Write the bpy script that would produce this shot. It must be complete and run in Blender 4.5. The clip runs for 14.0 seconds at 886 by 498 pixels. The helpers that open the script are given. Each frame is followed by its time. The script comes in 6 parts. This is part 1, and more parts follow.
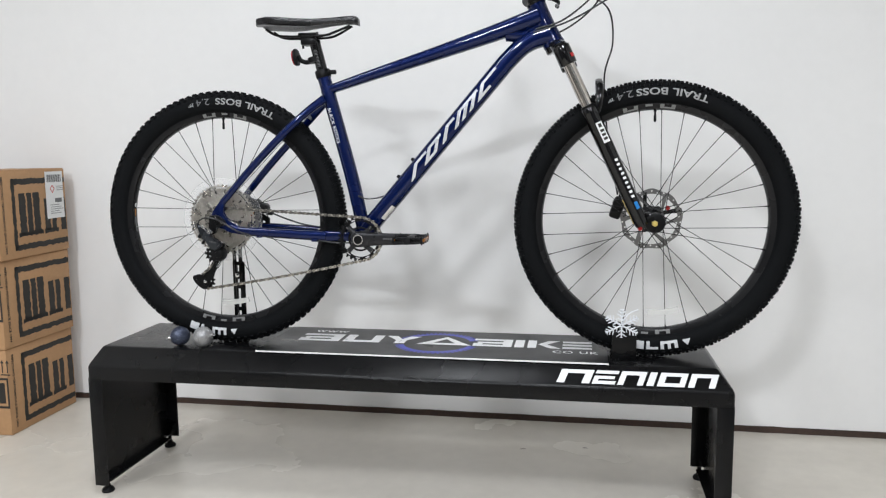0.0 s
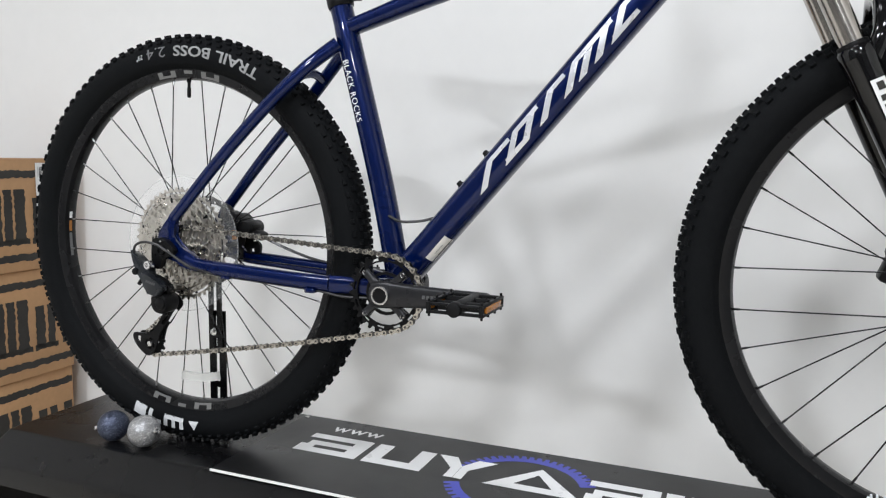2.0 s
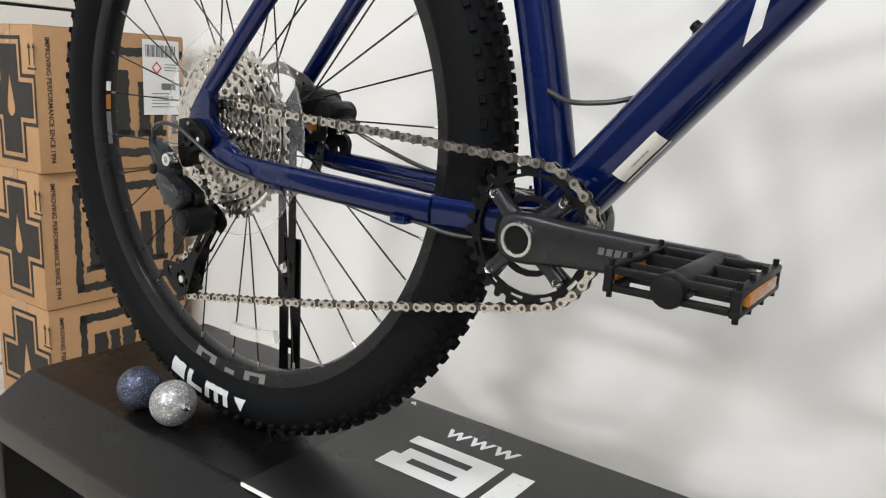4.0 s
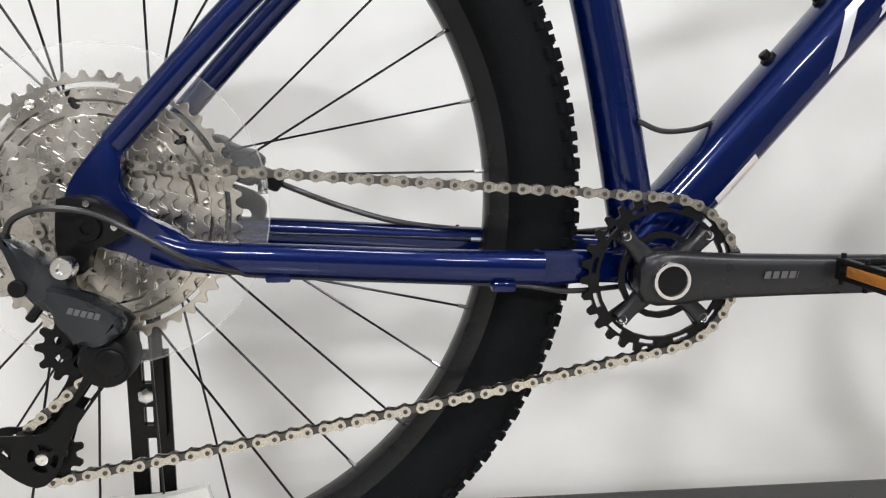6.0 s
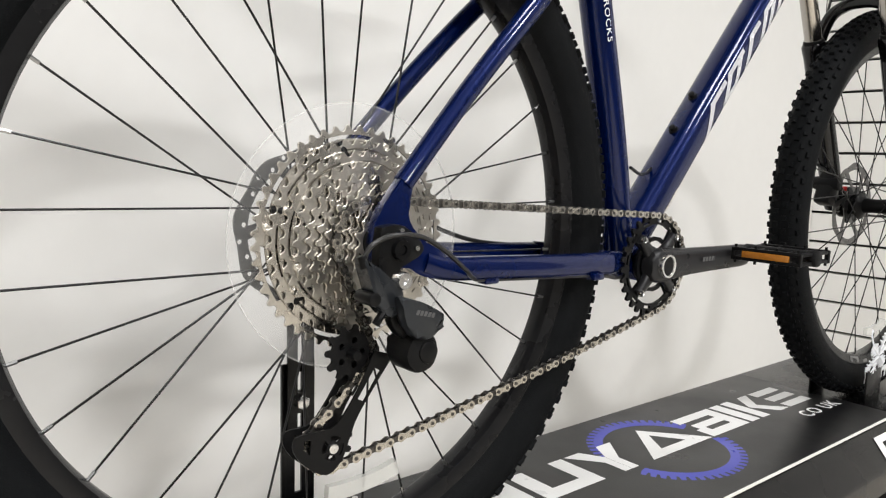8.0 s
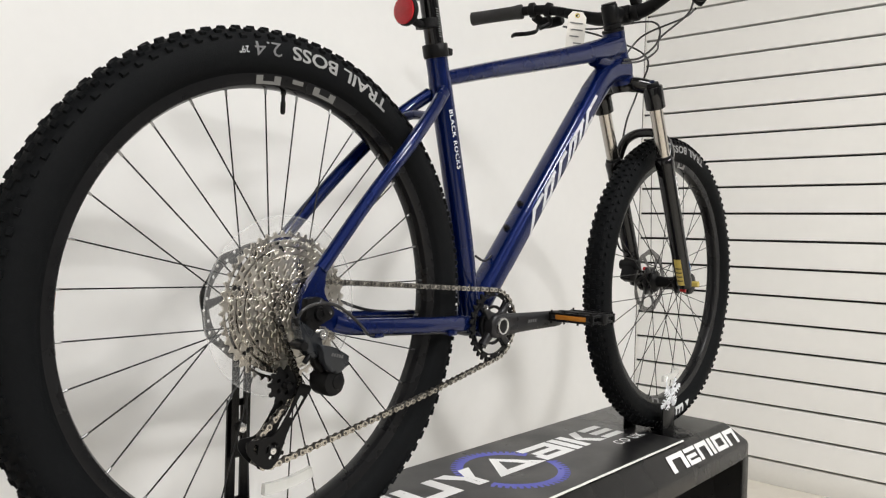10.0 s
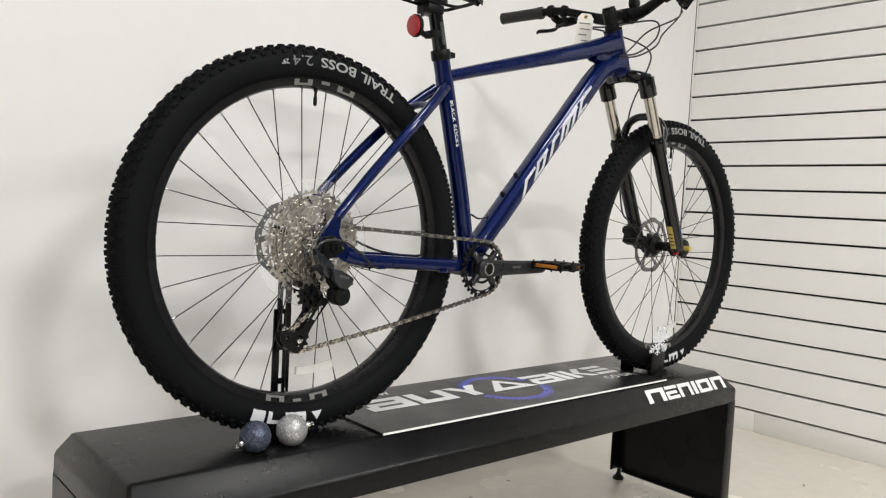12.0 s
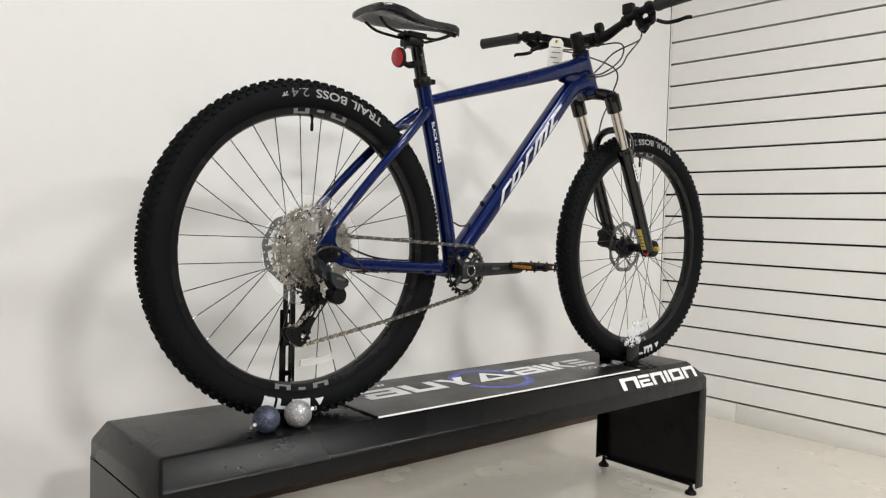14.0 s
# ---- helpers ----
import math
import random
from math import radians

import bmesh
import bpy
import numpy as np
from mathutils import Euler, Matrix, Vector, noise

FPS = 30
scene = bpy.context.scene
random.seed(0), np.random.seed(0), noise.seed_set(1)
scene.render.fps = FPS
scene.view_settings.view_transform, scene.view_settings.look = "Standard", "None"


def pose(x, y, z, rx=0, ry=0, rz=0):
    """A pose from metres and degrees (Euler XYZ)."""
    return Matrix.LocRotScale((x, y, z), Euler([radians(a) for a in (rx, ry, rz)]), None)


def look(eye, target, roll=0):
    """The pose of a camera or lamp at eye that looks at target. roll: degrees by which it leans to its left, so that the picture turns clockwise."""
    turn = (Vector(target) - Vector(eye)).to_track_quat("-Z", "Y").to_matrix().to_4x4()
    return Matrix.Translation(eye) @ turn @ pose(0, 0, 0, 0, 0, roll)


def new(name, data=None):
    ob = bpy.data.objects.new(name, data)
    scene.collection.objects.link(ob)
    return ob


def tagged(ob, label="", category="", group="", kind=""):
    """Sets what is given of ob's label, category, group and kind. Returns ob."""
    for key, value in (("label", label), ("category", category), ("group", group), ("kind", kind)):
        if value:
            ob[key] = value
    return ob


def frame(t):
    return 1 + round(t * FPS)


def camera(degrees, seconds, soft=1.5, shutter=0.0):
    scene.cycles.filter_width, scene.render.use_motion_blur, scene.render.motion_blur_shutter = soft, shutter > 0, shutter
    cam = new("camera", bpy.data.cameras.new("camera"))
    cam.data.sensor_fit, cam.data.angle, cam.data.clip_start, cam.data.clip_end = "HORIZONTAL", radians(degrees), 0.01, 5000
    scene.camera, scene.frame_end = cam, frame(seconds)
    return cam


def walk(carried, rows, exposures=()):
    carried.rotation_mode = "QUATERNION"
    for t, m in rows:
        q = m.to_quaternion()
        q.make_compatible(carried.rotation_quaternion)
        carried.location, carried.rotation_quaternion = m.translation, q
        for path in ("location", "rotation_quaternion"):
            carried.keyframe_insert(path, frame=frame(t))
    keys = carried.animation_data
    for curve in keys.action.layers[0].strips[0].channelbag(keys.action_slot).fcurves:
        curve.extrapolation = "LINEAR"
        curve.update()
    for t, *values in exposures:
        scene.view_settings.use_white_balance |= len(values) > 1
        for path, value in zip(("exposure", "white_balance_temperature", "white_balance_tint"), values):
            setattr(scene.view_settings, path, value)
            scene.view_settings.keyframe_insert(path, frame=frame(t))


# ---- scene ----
cam = camera(60.6, 14.0, soft=1.2)
PATH = [
    (0, (0.597, -2.01, 1.008), (0.249, -0.057, 0.755), -0.6),
    (0.5, (0.589, -1.797, 1.006), (0.163, 0.141, 0.758), 0.2),
    (1, (0.57, -1.577, 1.018), (0.12, 0.359, 0.794), 0.6),
    (1.5, (0.552, -1.292, 1.015), (0.046, 0.63, 0.789), 0.5),
    (2, (0.519, -1.029, 0.98), (-0.225, 0.813, 0.744), 0.9),
    (2.5, (0.512, -0.784, 0.951), (-0.595, 0.859, 0.679), 1.5),
    (3, (0.476, -0.622, 0.909), (-0.803, 0.871, 0.541), 1.9),
    (3.5, (0.405, -0.524, 0.893), (-0.859, 0.969, 0.476), 2.4),
    (6, (-0.232, -0.539, 0.893), (-0.013, 1.418, 0.543), 0.4),
    (6.5, (-0.35, -0.525, 0.898), (0.128, 1.384, 0.541), 0.7),
    (7, (-0.467, -0.515, 0.892), (0.288, 1.305, 0.546), 0.9),
    (7.5, (-0.618, -0.51, 0.887), (0.431, 1.159, 0.552), 1.4),
    (8, (-0.796, -0.537, 0.898), (0.467, 0.994, 0.653), 1.5),
    (8.5, (-0.899, -0.577, 0.917), (0.535, 0.812, 0.791), 1.6),
    (9, (-0.935, -0.607, 0.929), (0.595, 0.68, 0.886), 1.3),
    (11.5, (-1.187, -1.124, 0.903), (0.185, 0.329, 0.832), 3.1),
    (12, (-1.177, -1.198, 0.902), (0.134, 0.308, 0.792), 3.1),
    (12.5, (-1.179, -1.268, 0.895), (0.116, 0.249, 0.752), 2.6),
    (13, (-1.216, -1.331, 0.896), (0.085, 0.18, 0.74), 2.0),
    (13.5, (-1.252, -1.364, 0.886), (0.053, 0.146, 0.761), 1.5),
    (14, (-1.278, -1.385, 0.897), (0.024, 0.131, 0.818), 1.6),
]
BALANCE = [(0, -0.29, 5980, 10), (2, -0.27, 5980, 10), (3.5, -0.12, 6250, 10), (6.2, -0.05, 6200, 10), (7.5, -0.09, 6350, 10), (9, -0.14, 6450, 10), (14, -0.29, 6450, 10)]
walk(cam, [(t, look(eye, target, roll)) for t, eye, target, roll in PATH], BALANCE)

LAMPS = [(-0.75, -4.6, 190), (1.3, -5.4, 100), (0.0, -0.75, 24), (1.1, -2.4, 58), (-1.3, -2.0, 40)]
STEER_DEG, BAR_DEG = -1.0, 6.0
BOXES = [(-1.518, 0.482, 0.012, 92, False), (-1.508, 0.480, 0.3285, 90.5, False), (-1.498, 0.478, 0.645, 91.5, True)]

# ---- world and lights ----
world = bpy.data.worlds.new("world")
scene.world = world
world.use_nodes = True
world.node_tree.nodes["Background"].inputs[0].default_value = (0.9, 0.95, 1.0, 1)
world.node_tree.nodes["Background"].inputs[1].default_value = 0.05


def ceiling_lamp(x, y, sx, sy, watts):
    data = bpy.data.lights.new("panel_light", "AREA")
    data.shape, data.size, data.size_y, data.energy = "RECTANGLE", sx, sy, watts
    data.color = (1.0, 0.985, 0.955)
    ob = new("panel_light", data)
    ob.matrix_world = pose(x, y, 2.96)
    return ob


for lx, ly, w in LAMPS:
    ceiling_lamp(lx, ly, 0.45, 0.45, w)


# ---- materials ----
def material(name, color, rough=0.5, metal=0.0, vary=0.08, scale=6.0, bump=0.0, bump_scale=200.0, coat=0.0, spec=0.5, rvary=0.08, random_tone=0.0):
    m = bpy.data.materials.new(name)
    m.use_nodes = True
    nt = m.node_tree
    b = nt.nodes["Principled BSDF"]
    b.inputs["Roughness"].default_value, b.inputs["Metallic"].default_value = rough, metal
    b.inputs["Coat Weight"].default_value, b.inputs["Coat Roughness"].default_value = coat, 0.04
    b.inputs["Specular IOR Level"].default_value = spec
    tc = nt.nodes.new("ShaderNodeTexCoord")
    n1 = nt.nodes.new("ShaderNodeTexNoise")
    n1.inputs["Scale"].default_value, n1.inputs["Detail"].default_value = scale, 6
    nt.links.new(tc.outputs["Object"], n1.inputs["Vector"])
    n2 = nt.nodes.new("ShaderNodeTexNoise")
    n2.inputs["Scale"].default_value, n2.inputs["Detail"].default_value = scale * 14, 3
    nt.links.new(tc.outputs["Object"], n2.inputs["Vector"])
    add = nt.nodes.new("ShaderNodeMath")
    add.operation = "ADD"
    nt.links.new(n1.outputs["Fac"], add.inputs[0])
    nt.links.new(n2.outputs["Fac"], add.inputs[1])
    last = add.outputs[0]
    if random_tone:
        oi = nt.nodes.new("ShaderNodeObjectInfo")
        ma = nt.nodes.new("ShaderNodeMath")
        ma.operation, ma.inputs[1].default_value = "MULTIPLY_ADD", random_tone
        nt.links.new(oi.outputs["Random"], ma.inputs[0])
        nt.links.new(last, ma.inputs[2])
        last = ma.outputs[0]
    ramp = nt.nodes.new("ShaderNodeMapRange")
    ramp.inputs[1].default_value, ramp.inputs[2].default_value = 0.6, 1.4
    ramp.inputs[3].default_value, ramp.inputs[4].default_value = 1 - vary, 1 + vary
    nt.links.new(last, ramp.inputs[0])
    mul = nt.nodes.new("ShaderNodeVectorMath")
    mul.operation = "SCALE"
    mul.inputs[0].default_value = color
    nt.links.new(ramp.outputs[0], mul.inputs["Scale"])
    nt.links.new(mul.outputs[0], b.inputs["Base Color"])
    rr = nt.nodes.new("ShaderNodeMapRange")
    rr.inputs[1].default_value, rr.inputs[2].default_value = 0.3, 0.7
    rr.inputs[3].default_value, rr.inputs[4].default_value = max(0.02, rough - rvary), min(1, rough + rvary)
    nt.links.new(n1.outputs["Fac"], rr.inputs[0])
    nt.links.new(rr.outputs[0], b.inputs["Roughness"])
    if bump:
        n3 = nt.nodes.new("ShaderNodeTexNoise")
        n3.inputs["Scale"].default_value, n3.inputs["Detail"].default_value = bump_scale, 4
        nt.links.new(tc.outputs["Object"], n3.inputs["Vector"])
        bp = nt.nodes.new("ShaderNodeBump")
        bp.inputs["Strength"].default_value, bp.inputs["Distance"].default_value = bump, 0.002
        nt.links.new(n3.outputs["Fac"], bp.inputs["Height"])
        nt.links.new(bp.outputs[0], b.inputs["Normal"])
    return m


M_WALL = material("painted_wall", (0.80, 0.795, 0.785), 0.42, vary=0.015, scale=2.0, bump=0.08, bump_scale=30)
M_SLAT = material("slat_white", (0.84, 0.83, 0.81), 0.38, vary=0.015, scale=2.0, bump=0.03, bump_scale=80, random_tone=0.2)
M_GROOVE = material("groove_black", (0.012, 0.012, 0.012), 0.6)
M_FLOOR = material("floor_vinyl", (0.62, 0.58, 0.51), 0.26, vary=0.05, scale=1.6, bump=0.03, bump_scale=40, rvary=0.04)
# dark tones for unseen walls and ceiling, to hold down reflections and bounce
M_REAR = material("unseen_dark_wall", (0.07, 0.07, 0.07), 0.7, vary=0.05)
M_CEIL = material("unseen_dark_ceiling", (0.22, 0.22, 0.22), 0.9, vary=0.03)
M_SKIRT = material("skirting_white", (0.78, 0.765, 0.73), 0.4, vary=0.02, scale=4)
M_GAP = material("dark_brown_strip", (0.045, 0.026, 0.018), 0.7, vary=0.4, scale=9, bump=0.5, bump_scale=60)
M_BENCH = material("powder_coat_black", (0.004, 0.004, 0.0044), 0.27, vary=0.15, scale=5, bump=0.12, bump_scale=900, rvary=0.04, spec=0.23)
M_SIGN = material("sign_black", (0.007, 0.007, 0.0075), 0.33, vary=0.1, scale=8, bump=0.05, bump_scale=300)
M_WHITE = material("white_vinyl", (0.80, 0.80, 0.80), 0.35, vary=0.04, scale=20)
M_SILVERINK = material("silver_decal", (0.62, 0.63, 0.66), 0.28, metal=0.35, vary=0.05, scale=20)
M_EDGE = material("sign_white_edge", (0.82, 0.82, 0.80), 0.5, vary=0.03)
M_BLUEINK = material("blue_vinyl", (0.05, 0.06, 0.42), 0.35, vary=0.06, scale=20)
M_CARD = material("brown_cardboard", (0.42, 0.245, 0.118), 0.75, vary=0.09, scale=5, bump=0.12, bump_scale=120, random_tone=0.15)
M_INK = material("black_box_print", (0.022, 0.020, 0.017), 0.7, vary=0.25, scale=12)
M_TAPE = material("clear_brown_tape", (0.40, 0.25, 0.13), 0.25, vary=0.06)
M_LABEL = material("paper_label", (0.75, 0.75, 0.74), 0.55, vary=0.03, scale=10)
M_DIMINK = material("dim_print", (0.075, 0.075, 0.078), 0.5)
M_TYRETXT3 = material("worn_tyre_print", (0.27, 0.27, 0.27), 0.6, vary=0.25, scale=60)
M_GREYINK = material("grey_print", (0.14, 0.14, 0.14), 0.6)
M_REDINK = material("red_print", (0.55, 0.05, 0.04), 0.6)
M_RUBBER = material("tyre_rubber", (0.0050, 0.0055, 0.0062), 0.60, vary=0.25, scale=14, bump=0.25, bump_scale=600, spec=0.06)
M_TYRETXT = material("tyre_print_white", (0.58, 0.59, 0.60), 0.6, vary=0.15, scale=40)
M_TYRETXT2 = material("tyre_print_grey", (0.13, 0.13, 0.135), 0.6, vary=0.15, scale=40)
M_RIM = material("rim_black", (0.008, 0.008, 0.0088), 0.26, vary=0.15, scale=12, rvary=0.06, spec=0.24)
M_RIMTXT = material("rim_decal_grey", (0.15, 0.15, 0.146), 0.4, vary=0.08, scale=30)
M_SPOKE = material("spoke_black_steel", (0.02, 0.02, 0.021), 0.28, metal=0.6, vary=0.1)
M_NIPPLE = material("nipple_nickel", (0.38, 0.38, 0.38), 0.3, metal=1.0)
M_BLACK = material("satin_black_alloy", (0.006, 0.006, 0.0065), 0.32, vary=0.12, scale=25, rvary=0.08, spec=0.13)
M_GLOSSBLACK = material("gloss_black_paint", (0.004, 0.004, 0.0045), 0.12, vary=0.1, coat=0.25, spec=0.3)
M_PLASTIC = material("black_plastic", (0.007, 0.007, 0.0075), 0.44, vary=0.12, scale=30, bump=0.1, bump_scale=500, spec=0.12)
M_CRANK = material("dark_grey_anodised", (0.022, 0.022, 0.024), 0.30, metal=0.3, vary=0.08, scale=18, rvary=0.06, spec=0.3)
M_RDGREY = material("derailleur_grey", (0.024, 0.027, 0.032), 0.27, metal=0.5, vary=0.1, scale=30)
M_STEEL = material("plated_steel", (0.60, 0.57, 0.525), 0.30, metal=1.0, vary=0.10, scale=30, rvary=0.10, bump=0.10, bump_scale=70)
M_BRIGHT = material("bright_alloy", (0.72, 0.72, 0.72), 0.22, metal=1.0, vary=0.05)
M_CHAIN_IN = material("chain_dark_link", (0.09, 0.085, 0.08), 0.4, metal=0.9, vary=0.2, scale=60)
M_CHAIN = material("chain_link_steel", (0.50, 0.475, 0.43), 0.22, metal=1.0, vary=0.12, scale=60)
M_STANCHION = material("stanchion_chrome", (0.50, 0.47, 0.43), 0.20, metal=1.0, vary=0.05, scale=8)
M_ROTOR = material("brake_rotor_steel", (0.20, 0.197, 0.195), 0.34, metal=1.0, vary=0.08, scale=40)
M_DARKROTOR = material("rotor_carrier_black", (0.03, 0.03, 0.032), 0.4, metal=0.5)
M_CABLE = material("cable_housing", (0.010, 0.010, 0.011), 0.35, vary=0.1)
M_AMBER = material("amber_reflector", (0.42, 0.16, 0.02), 0.15, vary=0.15, scale=90, bump=0.5, bump_scale=400)
M_RED = material("red_lens", (0.40, 0.008, 0.015), 0.12, vary=0.2, scale=60, bump=0.4, bump_scale=300)
M_REDANO = material("red_anodised", (0.45, 0.02, 0.02), 0.3, metal=0.6)
M_NAVYANO = material("dark_blue_anodised", (0.012, 0.022, 0.06), 0.3, metal=0.6)
M_GOLD = material("gold_label", (0.52, 0.40, 0.10), 0.4, vary=0.1)
M_BLUELAB = material("blue_label", (0.02, 0.20, 0.55), 0.3, vary=0.1)
M_SADDLE = material("saddle_cover", (0.009, 0.009, 0.010), 0.28, vary=0.12, scale=20, bump=0.15, bump_scale=500)
M_GRIP = material("grip_rubber", (0.010, 0.010, 0.010), 0.55, vary=0.15, scale=60, bump=0.5, bump_scale=700)
M_TAG = material("paper_tag", (0.74, 0.71, 0.66), 0.7, vary=0.06, scale=15)
M_FLAKE = material("snowflake_glitter", (0.82, 0.84, 0.88), 0.35, vary=0.12, scale=80, bump=0.6, bump_scale=900)


def frame_paint():
    m = material("deep_blue_metallic", (0.0003, 0.0062, 0.057), 0.26, metal=0.35, vary=0.10, scale=9, coat=0.55, spec=0.1, rvary=0.04)
    nt = m.node_tree
    v = nt.nodes.new("ShaderNodeTexVoronoi")
    v.inputs["Scale"].default_value = 2200
    tc = nt.nodes.new("ShaderNodeTexCoord")
    nt.links.new(tc.outputs["Object"], v.inputs["Vector"])
    bp = nt.nodes.new("ShaderNodeBump")
    bp.inputs["Strength"].default_value, bp.inputs["Distance"].default_value = 0.12, 0.0005
    nt.links.new(v.outputs["Color"], bp.inputs["Height"])
    nt.links.new(bp.outputs[0], nt.nodes["Principled BSDF"].inputs["Normal"])
    return m


def glitter(name, color):
    m = material(name, color, 0.38, metal=0.6, vary=0.2, scale=40)
    nt = m.node_tree
    v = nt.nodes.new("ShaderNodeTexVoronoi")
    v.inputs["Scale"].default_value = 620
    tc = nt.nodes.new("ShaderNodeTexCoord")
    nt.links.new(tc.outputs["Object"], v.inputs["Vector"])
    bp = nt.nodes.new("ShaderNodeBump")
    bp.inputs["Strength"].default_value, bp.inputs["Distance"].default_value = 1.0, 0.0030
    nt.links.new(v.outputs["Color"], bp.inputs["Height"])
    # sparkle put into the colour: a few flakes are painted lighter than the rest
    ramp = nt.nodes.new("ShaderNodeValToRGB")
    ramp.color_ramp.elements[0].position, ramp.color_ramp.elements[1].position = 0.62, 0.92
    nt.links.new(v.outputs["Color"], ramp.inputs[0])
    mix = nt.nodes.new("ShaderNodeMixRGB")
    base = nt.nodes["Principled BSDF"].inputs["Base Color"]
    if base.is_linked:
        nt.links.new(base.links[0].from_socket, mix.inputs[1])
    else:
        mix.inputs[1].default_value = (*color, 1)
    mix.inputs[2].default_value = (*(min(0.92, q * 2.6 + 0.12) for q in color), 1)
    nt.links.new(ramp.outputs[0], mix.inputs[0])
    nt.links.new(mix.outputs[0], base)
    nt.links.new(bp.outputs[0], nt.nodes["Principled BSDF"].inputs["Normal"])
    return m


def clear_plastic(name, alpha, color=(0.9, 0.9, 0.9)):
    m = bpy.data.materials.new(name)
    m.use_nodes = True
    b = m.node_tree.nodes["Principled BSDF"]
    b.inputs["Base Color"].default_value = (*color, 1)
    b.inputs["Roughness"].default_value = 0.08
    b.inputs["Alpha"].default_value = alpha
    return m


M_PAINT = frame_paint()
M_SILVERBALL = glitter("silver_glitter", (0.33, 0.33, 0.335))
M_BLUEBALL = glitter("navy_glitter", (0.048, 0.058, 0.095))
M_GUARDEDGE = clear_plastic("disc_edge_highlight", 0.18, (0.8, 0.8, 0.8))
M_CLEAR = clear_plastic("clear_disc", 0.05)
M_REFLECT = clear_plastic("clear_reflector", 0.55, (0.75, 0.75, 0.72))


# ---- mesh helpers ----
def link_mesh(name, bm, mat, smooth=True):
    me = bpy.data.meshes.new(name)
    bmesh.ops.recalc_face_normals(bm, faces=bm.faces)
    bm.to_mesh(me)
    bm.free()
    me.materials.append(mat)
    if smooth:
        for p in me.polygons:
            p.use_smooth = True
        me.set_sharp_from_angle(angle=radians(35))
    return new(name, me)


def part(name, bm, mat, parent, label="", smooth=True):
    """One mesh, given in world coordinates, under a thing or a part."""
    ob = link_mesh(name, bm, mat, smooth)
    ob.parent = parent
    root = parent
    while root.parent:
        root = root.parent
    if parent.parent is None:
        ob.matrix_parent_inverse = root.matrix_basis.inverted()
    if label:
        ob["label"] = label
    return ob


def thing(name, at, label, category, group="", kind=""):
    ob = new(name)
    ob.empty_display_size = 0.05
    ob.matrix_basis = pose(*at)
    return tagged(ob, label, category, group, kind)


def solid(name, bm, mat, label, category, group="", kind="", smooth=True):
    return tagged(link_mesh(name, bm, mat, smooth), label, category, group, kind)


def box(bm, x0, x1, y0, y1, z0, z1, bevel=0.0, m=None, seg=2):
    vs = [bm.verts.new((x, y, z)) for x in (x0, x1) for y in (y0, y1) for z in (z0, z1)]
    fs = [bm.faces.new([vs[i] for i in q]) for q in ((0, 1, 3, 2), (4, 6, 7, 5), (0, 4, 5, 1), (2, 3, 7, 6), (0, 2, 6, 4), (1, 5, 7, 3))]
    if bevel:
        es = list({e for f in fs for e in f.edges})
        r = bmesh.ops.bevel(bm, geom=es, offset=bevel, segments=seg, affect="EDGES", profile=0.5)
        vs = list({v for f in r["faces"] for v in f.verts} | {v for v in vs if v.is_valid})
    if m is not None:
        bmesh.ops.transform(bm, matrix=m, verts=[v for v in vs if v.is_valid])
    return bm


def B(*a, **k):
    return box(bmesh.new(), *a, **k)


def smooth_path(pts, n=8):
    """Points on a Catmull-Rom curve through pts."""
    P = [Vector(p) for p in pts]
    if len(P) < 3:
        return P
    Q = [2 * P[0] - P[1]] + P + [2 * P[-1] - P[-2]]
    out = []
    for i in range(1, len(Q) - 2):
        a, b, c, d = Q[i - 1:i + 3]
        for k in range(n):
            t = k / n
            out.append(0.5 * (2 * b + (c - a) * t + (2 * a - 5 * b + 4 * c - d) * t * t + (3 * b - a - 3 * c + d) * t ** 3))
    return out + [P[-1]]


def tube(bm, pts, radius, seg=12, flat=1.0, power=2.0, cap=True):
    """A swept tube; radius: one number or one a point; flat: width across y over depth; power: superellipse."""
    P = [Vector(p) for p in pts]
    n = len(P)
    R = radius if isinstance(radius, (list, tuple)) else [radius] * n
    F = flat if isinstance(flat, (list, tuple)) else [flat] * n
    rings = []
    side = None
    for i, p in enumerate(P):
        d = (P[min(i + 1, n - 1)] - P[max(i - 1, 0)]).normalized()
        if side is None:
            up = Vector((0, 1, 0)) if abs(d.y) < 0.9 else Vector((0, 0, 1))
            side = (up - d * up.dot(d)).normalized()
        else:
            side = (side - d * side.dot(d)).normalized()
        other = d.cross(side)
        ring = []
        for k in range(seg):
            a = 2 * math.pi * k / seg
            c, s = math.cos(a), math.sin(a)
            ex = 2 / power
            c = math.copysign(abs(c) ** ex, c)
            s = math.copysign(abs(s) ** ex, s)
            ring.append(bm.verts.new(p + side * (c * R[i] * F[i]) + other * (s * R[i])))
        rings.append(ring)
    for a, b in zip(rings, rings[1:]):
        for k in range(seg):
            bm.faces.new((a[k], a[(k + 1) % seg], b[(k + 1) % seg], b[k]))
    if cap:
        bm.faces.new(rings[0][::-1])
        bm.faces.new(rings[-1])
    return bm


def T(pts, radius, **k):
    return tube(bmesh.new(), pts, radius, **k)


